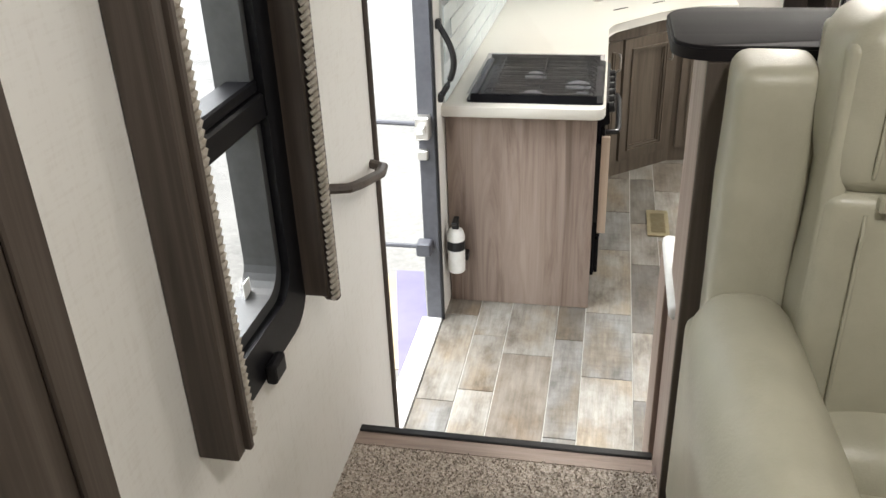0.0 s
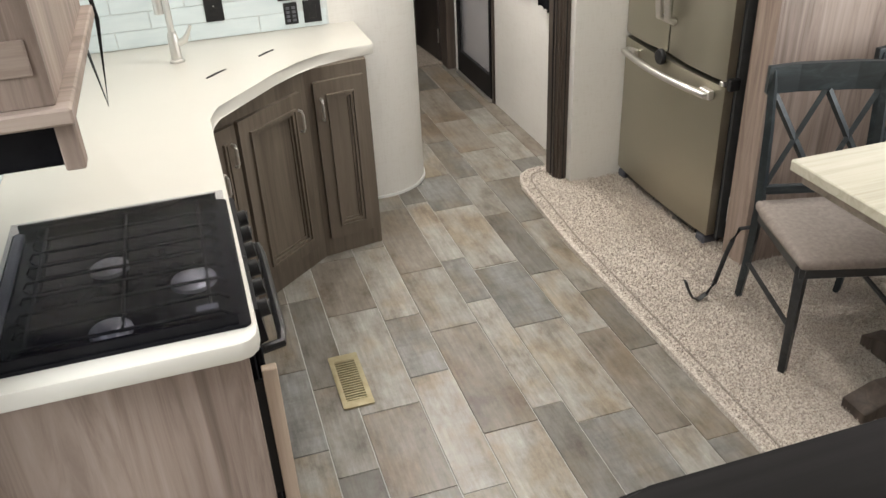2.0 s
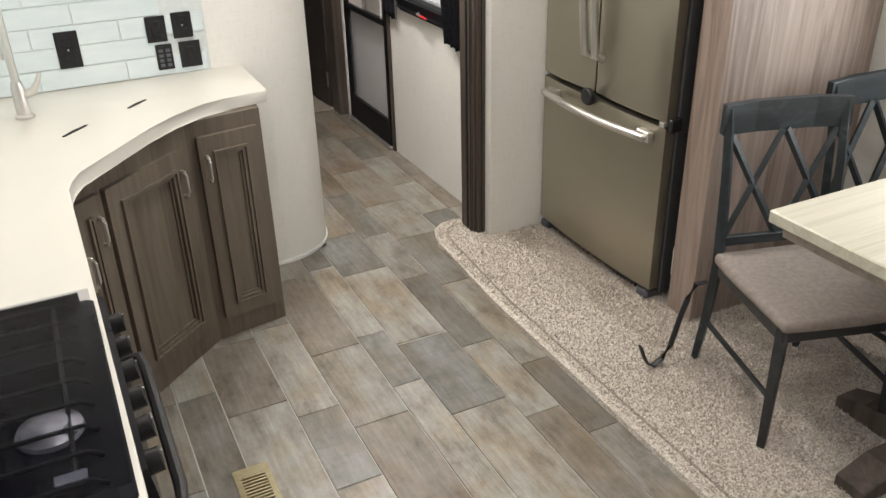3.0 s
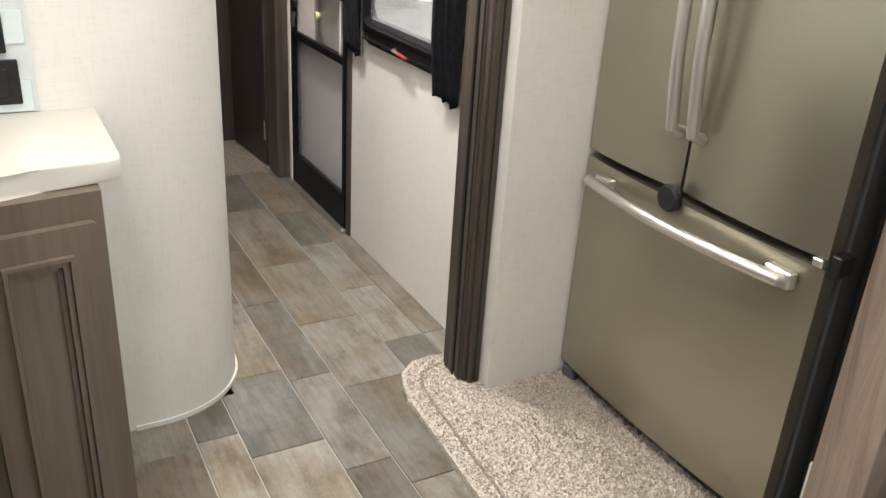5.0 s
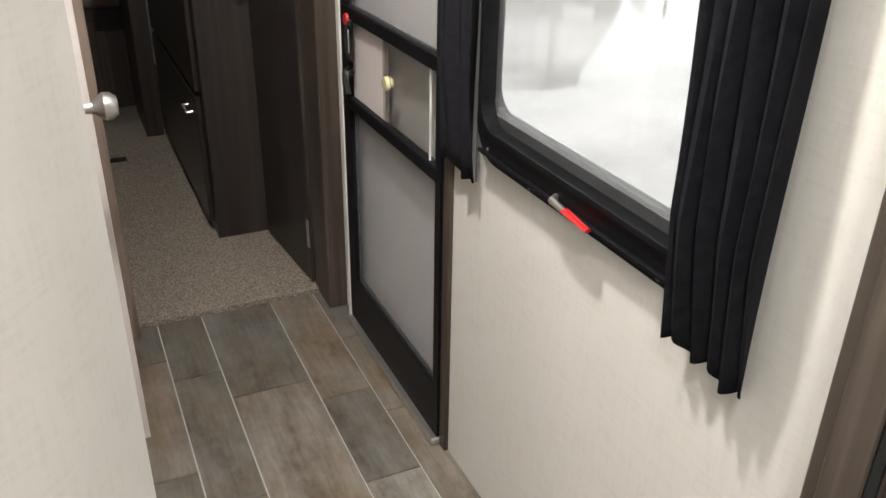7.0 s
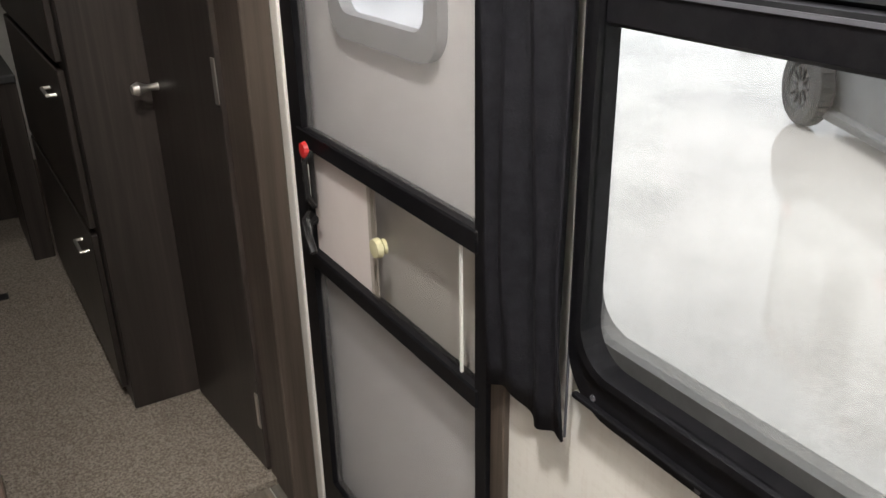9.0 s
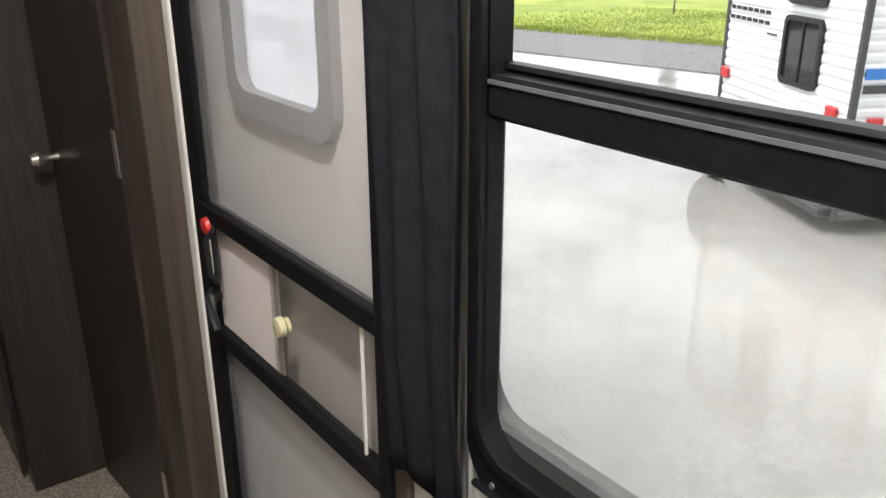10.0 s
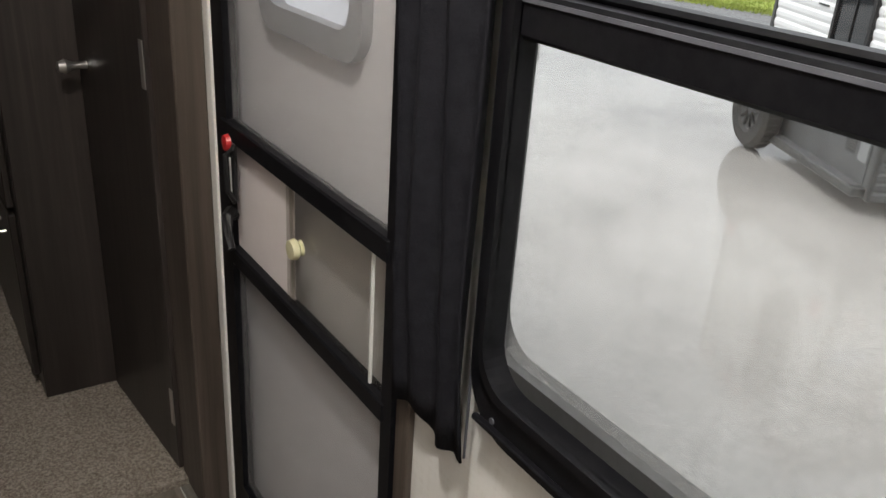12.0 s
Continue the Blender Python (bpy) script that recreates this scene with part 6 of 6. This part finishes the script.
st = thing("fuel_station", "low beige shop building with white canopied front", "building", at=(96.0, 86.0, GZ), turn=FACE)
part("wall", bx(-10, 10, 0, 10, 0, 5.0), BEIGE, st)
part("roof", bx(-10.3, 10.3, -0.3, 10.3, 5.0, 5.5), STEELDK, st)
for k in range(5):
    w_ = part("window", bx(-2 + 2.2 * k, -0.2 + 2.2 * k, -0.08, -0.02, 0.8, 3.2), GLASSDK, st)
    part("frame", bx(-2.05 + 2.2 * k, -2.0 + 2.2 * k, -0.12, -0.02, 0.5, 3.4), SIGNW, w_)
part("awning", bx(-2.4, 9.2, -1.2, 0, 3.3, 3.8), SIGNW, st)
can = thing("fuel_canopy", "red and white fuel station canopy", "canopy", at=(108.0, 68.0, GZ), turn=FACE)
part("roof", bx(-14, 14, -5, 5, 5.6, 6.6), SIGNW, can)
part("fascia", bx(-14.1, 14.1, -5.1, -5.0, 5.9, 6.65), RED, can)
for x in (-9, 0, 9):
    part("column", bx(x - 0.3, x + 0.3, -0.3, 0.3, 0, 5.6), SIGNW, can)
rb = thing("brick_building", "low red-brown building behind the trees", "building", at=(87.0, 99.5, GZ), turn=FACE)
part("wall", bx(-3.5, 5.5, 0, 12, 0, 6.0), BRICKRED, rb)
part("roof", bx(-3.7, 5.7, -0.2, 12.2, 6.0, 6.3), STEELDK, rb)
for k in range(3):
    part("window", bx(-2.7 + 2.8 * k, -1.0 + 2.8 * k, -0.06, -0.01, 1.5, 3.5), GLASSDK, rb)

# tan and violet patches on the ground outside the entry, and grass on that side
mk = thing("ground_marking", "flat tan and violet patches on the wet ground by the entry", "marking")
part("paint", prism([(-1.29, 5.40), (-1.48, 5.20), (-1.55, 4.60), (-1.18, 4.30), (-1.0, 4.30), (-1.2, 5.3)], GZ, GZ + 0.006), TAN, mk, "flat tan field")
part("paint", prism([(-1.29, 5.42), (-1.10, 5.42), (-0.80, 4.25), (-0.99, 4.25)], GZ, GZ + 0.008), VIOLET, mk, "flat violet band")
structure("lawn_west", prism([(-30, -40), (-9, -40), (-8, 10), (-9, 60), (-30, 60)], GZ, GZ + 0.05), GRASS, "wet lawn beyond the lot", "lawn")

# ---- floor planks, last ----
COLS = [-0.62, -0.425, -0.288, -0.087, 0.030, 0.223, 0.358, 0.568, 0.718, 0.915, 1.030, 1.240, 1.378, 1.604, 1.752, 1.842]
# per column: where planks begin, and the print of the plank that begins there
# some hall planks past y 6.5 get darker prints for the dim light
LAID = {
    1: [(2.60, "pale"), (3.078, "mid"), (3.452, "pale")],
    2: [(2.78, "brown"), (3.334, "mid"), (3.93, "brown")],
    3: [(2.85, "grey"), (3.463, "dark"), (3.92, "mid")],
    4: [(2.70, "pale"), (3.220, "grey"), (3.687, "mid"), (4.281, "grey"), (4.725, "mid")],
    5: [(2.65, "grey"), (3.098, "pale"), (3.554, "dark"), (4.144, "mid"), (4.595, "dark"), (5.185, "mid")],
    6: [(3.42, "grey"), (3.992, "brown"), (4.404, "pale"), (5.026, "brown"), (5.458, "mid")],
    7: [(3.60, "mid"), (3.95, "pale"), (4.540, "grey"), (4.919, "pale"), (5.50, "mid")],
    8: [(3.68, "pale"), (4.177, "brown"), (4.780, "mid"), (5.233, "brown"), (5.83, "mid")],
    9: [(3.70, "dark"), (4.234, "pale"), (4.921, "grey"), (5.268, "pale"), (5.86, "dark")],
    10: [(3.60, "grey"), (4.119, "pale"), (4.692, "grey"), (5.157, "pale"), (5.740, "grey"), (6.12, "mid"), (6.60, "dark"), (7.179, "brown"), (7.70, "dark")],
    11: [(3.50, "pale"), (3.979, "brown"), (4.566, "pale"), (5.025, "dark"), (5.593, "mid"), (6.05, "grey"), (6.56, "brown"), (7.038, "dark"), (7.587, "dark")],
    12: [(3.90, "mid"), (4.405, "dark"), (4.825, "mid"), (5.475, "dark"), (5.95, "mid"), (6.36, "brown"), (6.847, "brown"), (7.445, "dark")],
    13: [(5.60, "dark"), (6.15, "mid"), (6.55, "mid"), (6.981, "dark"), (7.339, "brown")],
    14: [(5.70, "mid"), (6.15, "brown"), (6.631, "brown"), (7.220, "brown"), (7.613, "dark")],
}
rp = random.Random(5)
shared = {}
for ci, (x0, x1) in enumerate(zip(COLS, COLS[1:])):
    laid = list(LAID.get(ci, [(3.0, "mid")]))
    while laid[0][0] > 2.60:
        laid.insert(0, (laid[0][0] - rp.choice((0.38, 0.46, 0.60)), rp.choice(("pale", "mid", "grey", "brown"))))
    while laid[-1][0] < 7.92:
        laid.append((laid[-1][0] + rp.choice((0.38, 0.46, 0.60)), rp.choice(("mid", "grey", "brown", "dark"))))
    for (y, tone), (y2, _) in zip(laid, laid[1:]):
        a, b2 = max(y, 2.60), min(y2, 7.92)
        if b2 - a < 0.04 or (x0 < 0.03 and a > 4.5) or (x1 <= 1.08 and a > 6.05) or (x0 > 1.5 and b2 < 5.5):
            continue
        key = (round(x1 - x0, 3), round(b2 - a, 2), tone)
        if key not in shared:
            w, h = x1 - x0 - 0.003, b2 - a - 0.003
            bm = bmesh.new()
            c0 = [bm.verts.new(v) for v in ((0, 0, -0.004), (w, 0, -0.004), (w, h, -0.004), (0, h, -0.004))]
            e = 0.0012
            c1 = [bm.verts.new(v) for v in ((e, e, 0), (w - e, e, 0), (w - e, h - e, 0), (e, h - e, 0))]
            bm.faces.new(c1)
            for i in range(4):
                bm.faces.new((c0[i], c0[(i + 1) % 4], c1[(i + 1) % 4], c1[i]))
            me = bpy.data.meshes.new("plank")
            bm.to_mesh(me)
            bm.free()
            me.materials.append(PLANKS[tone])
            shared[key] = me
        o = new("plank", shared[key])
        o.parent, o.location = floor, (x0 + 0.0015, a + 0.0015, 0.0)
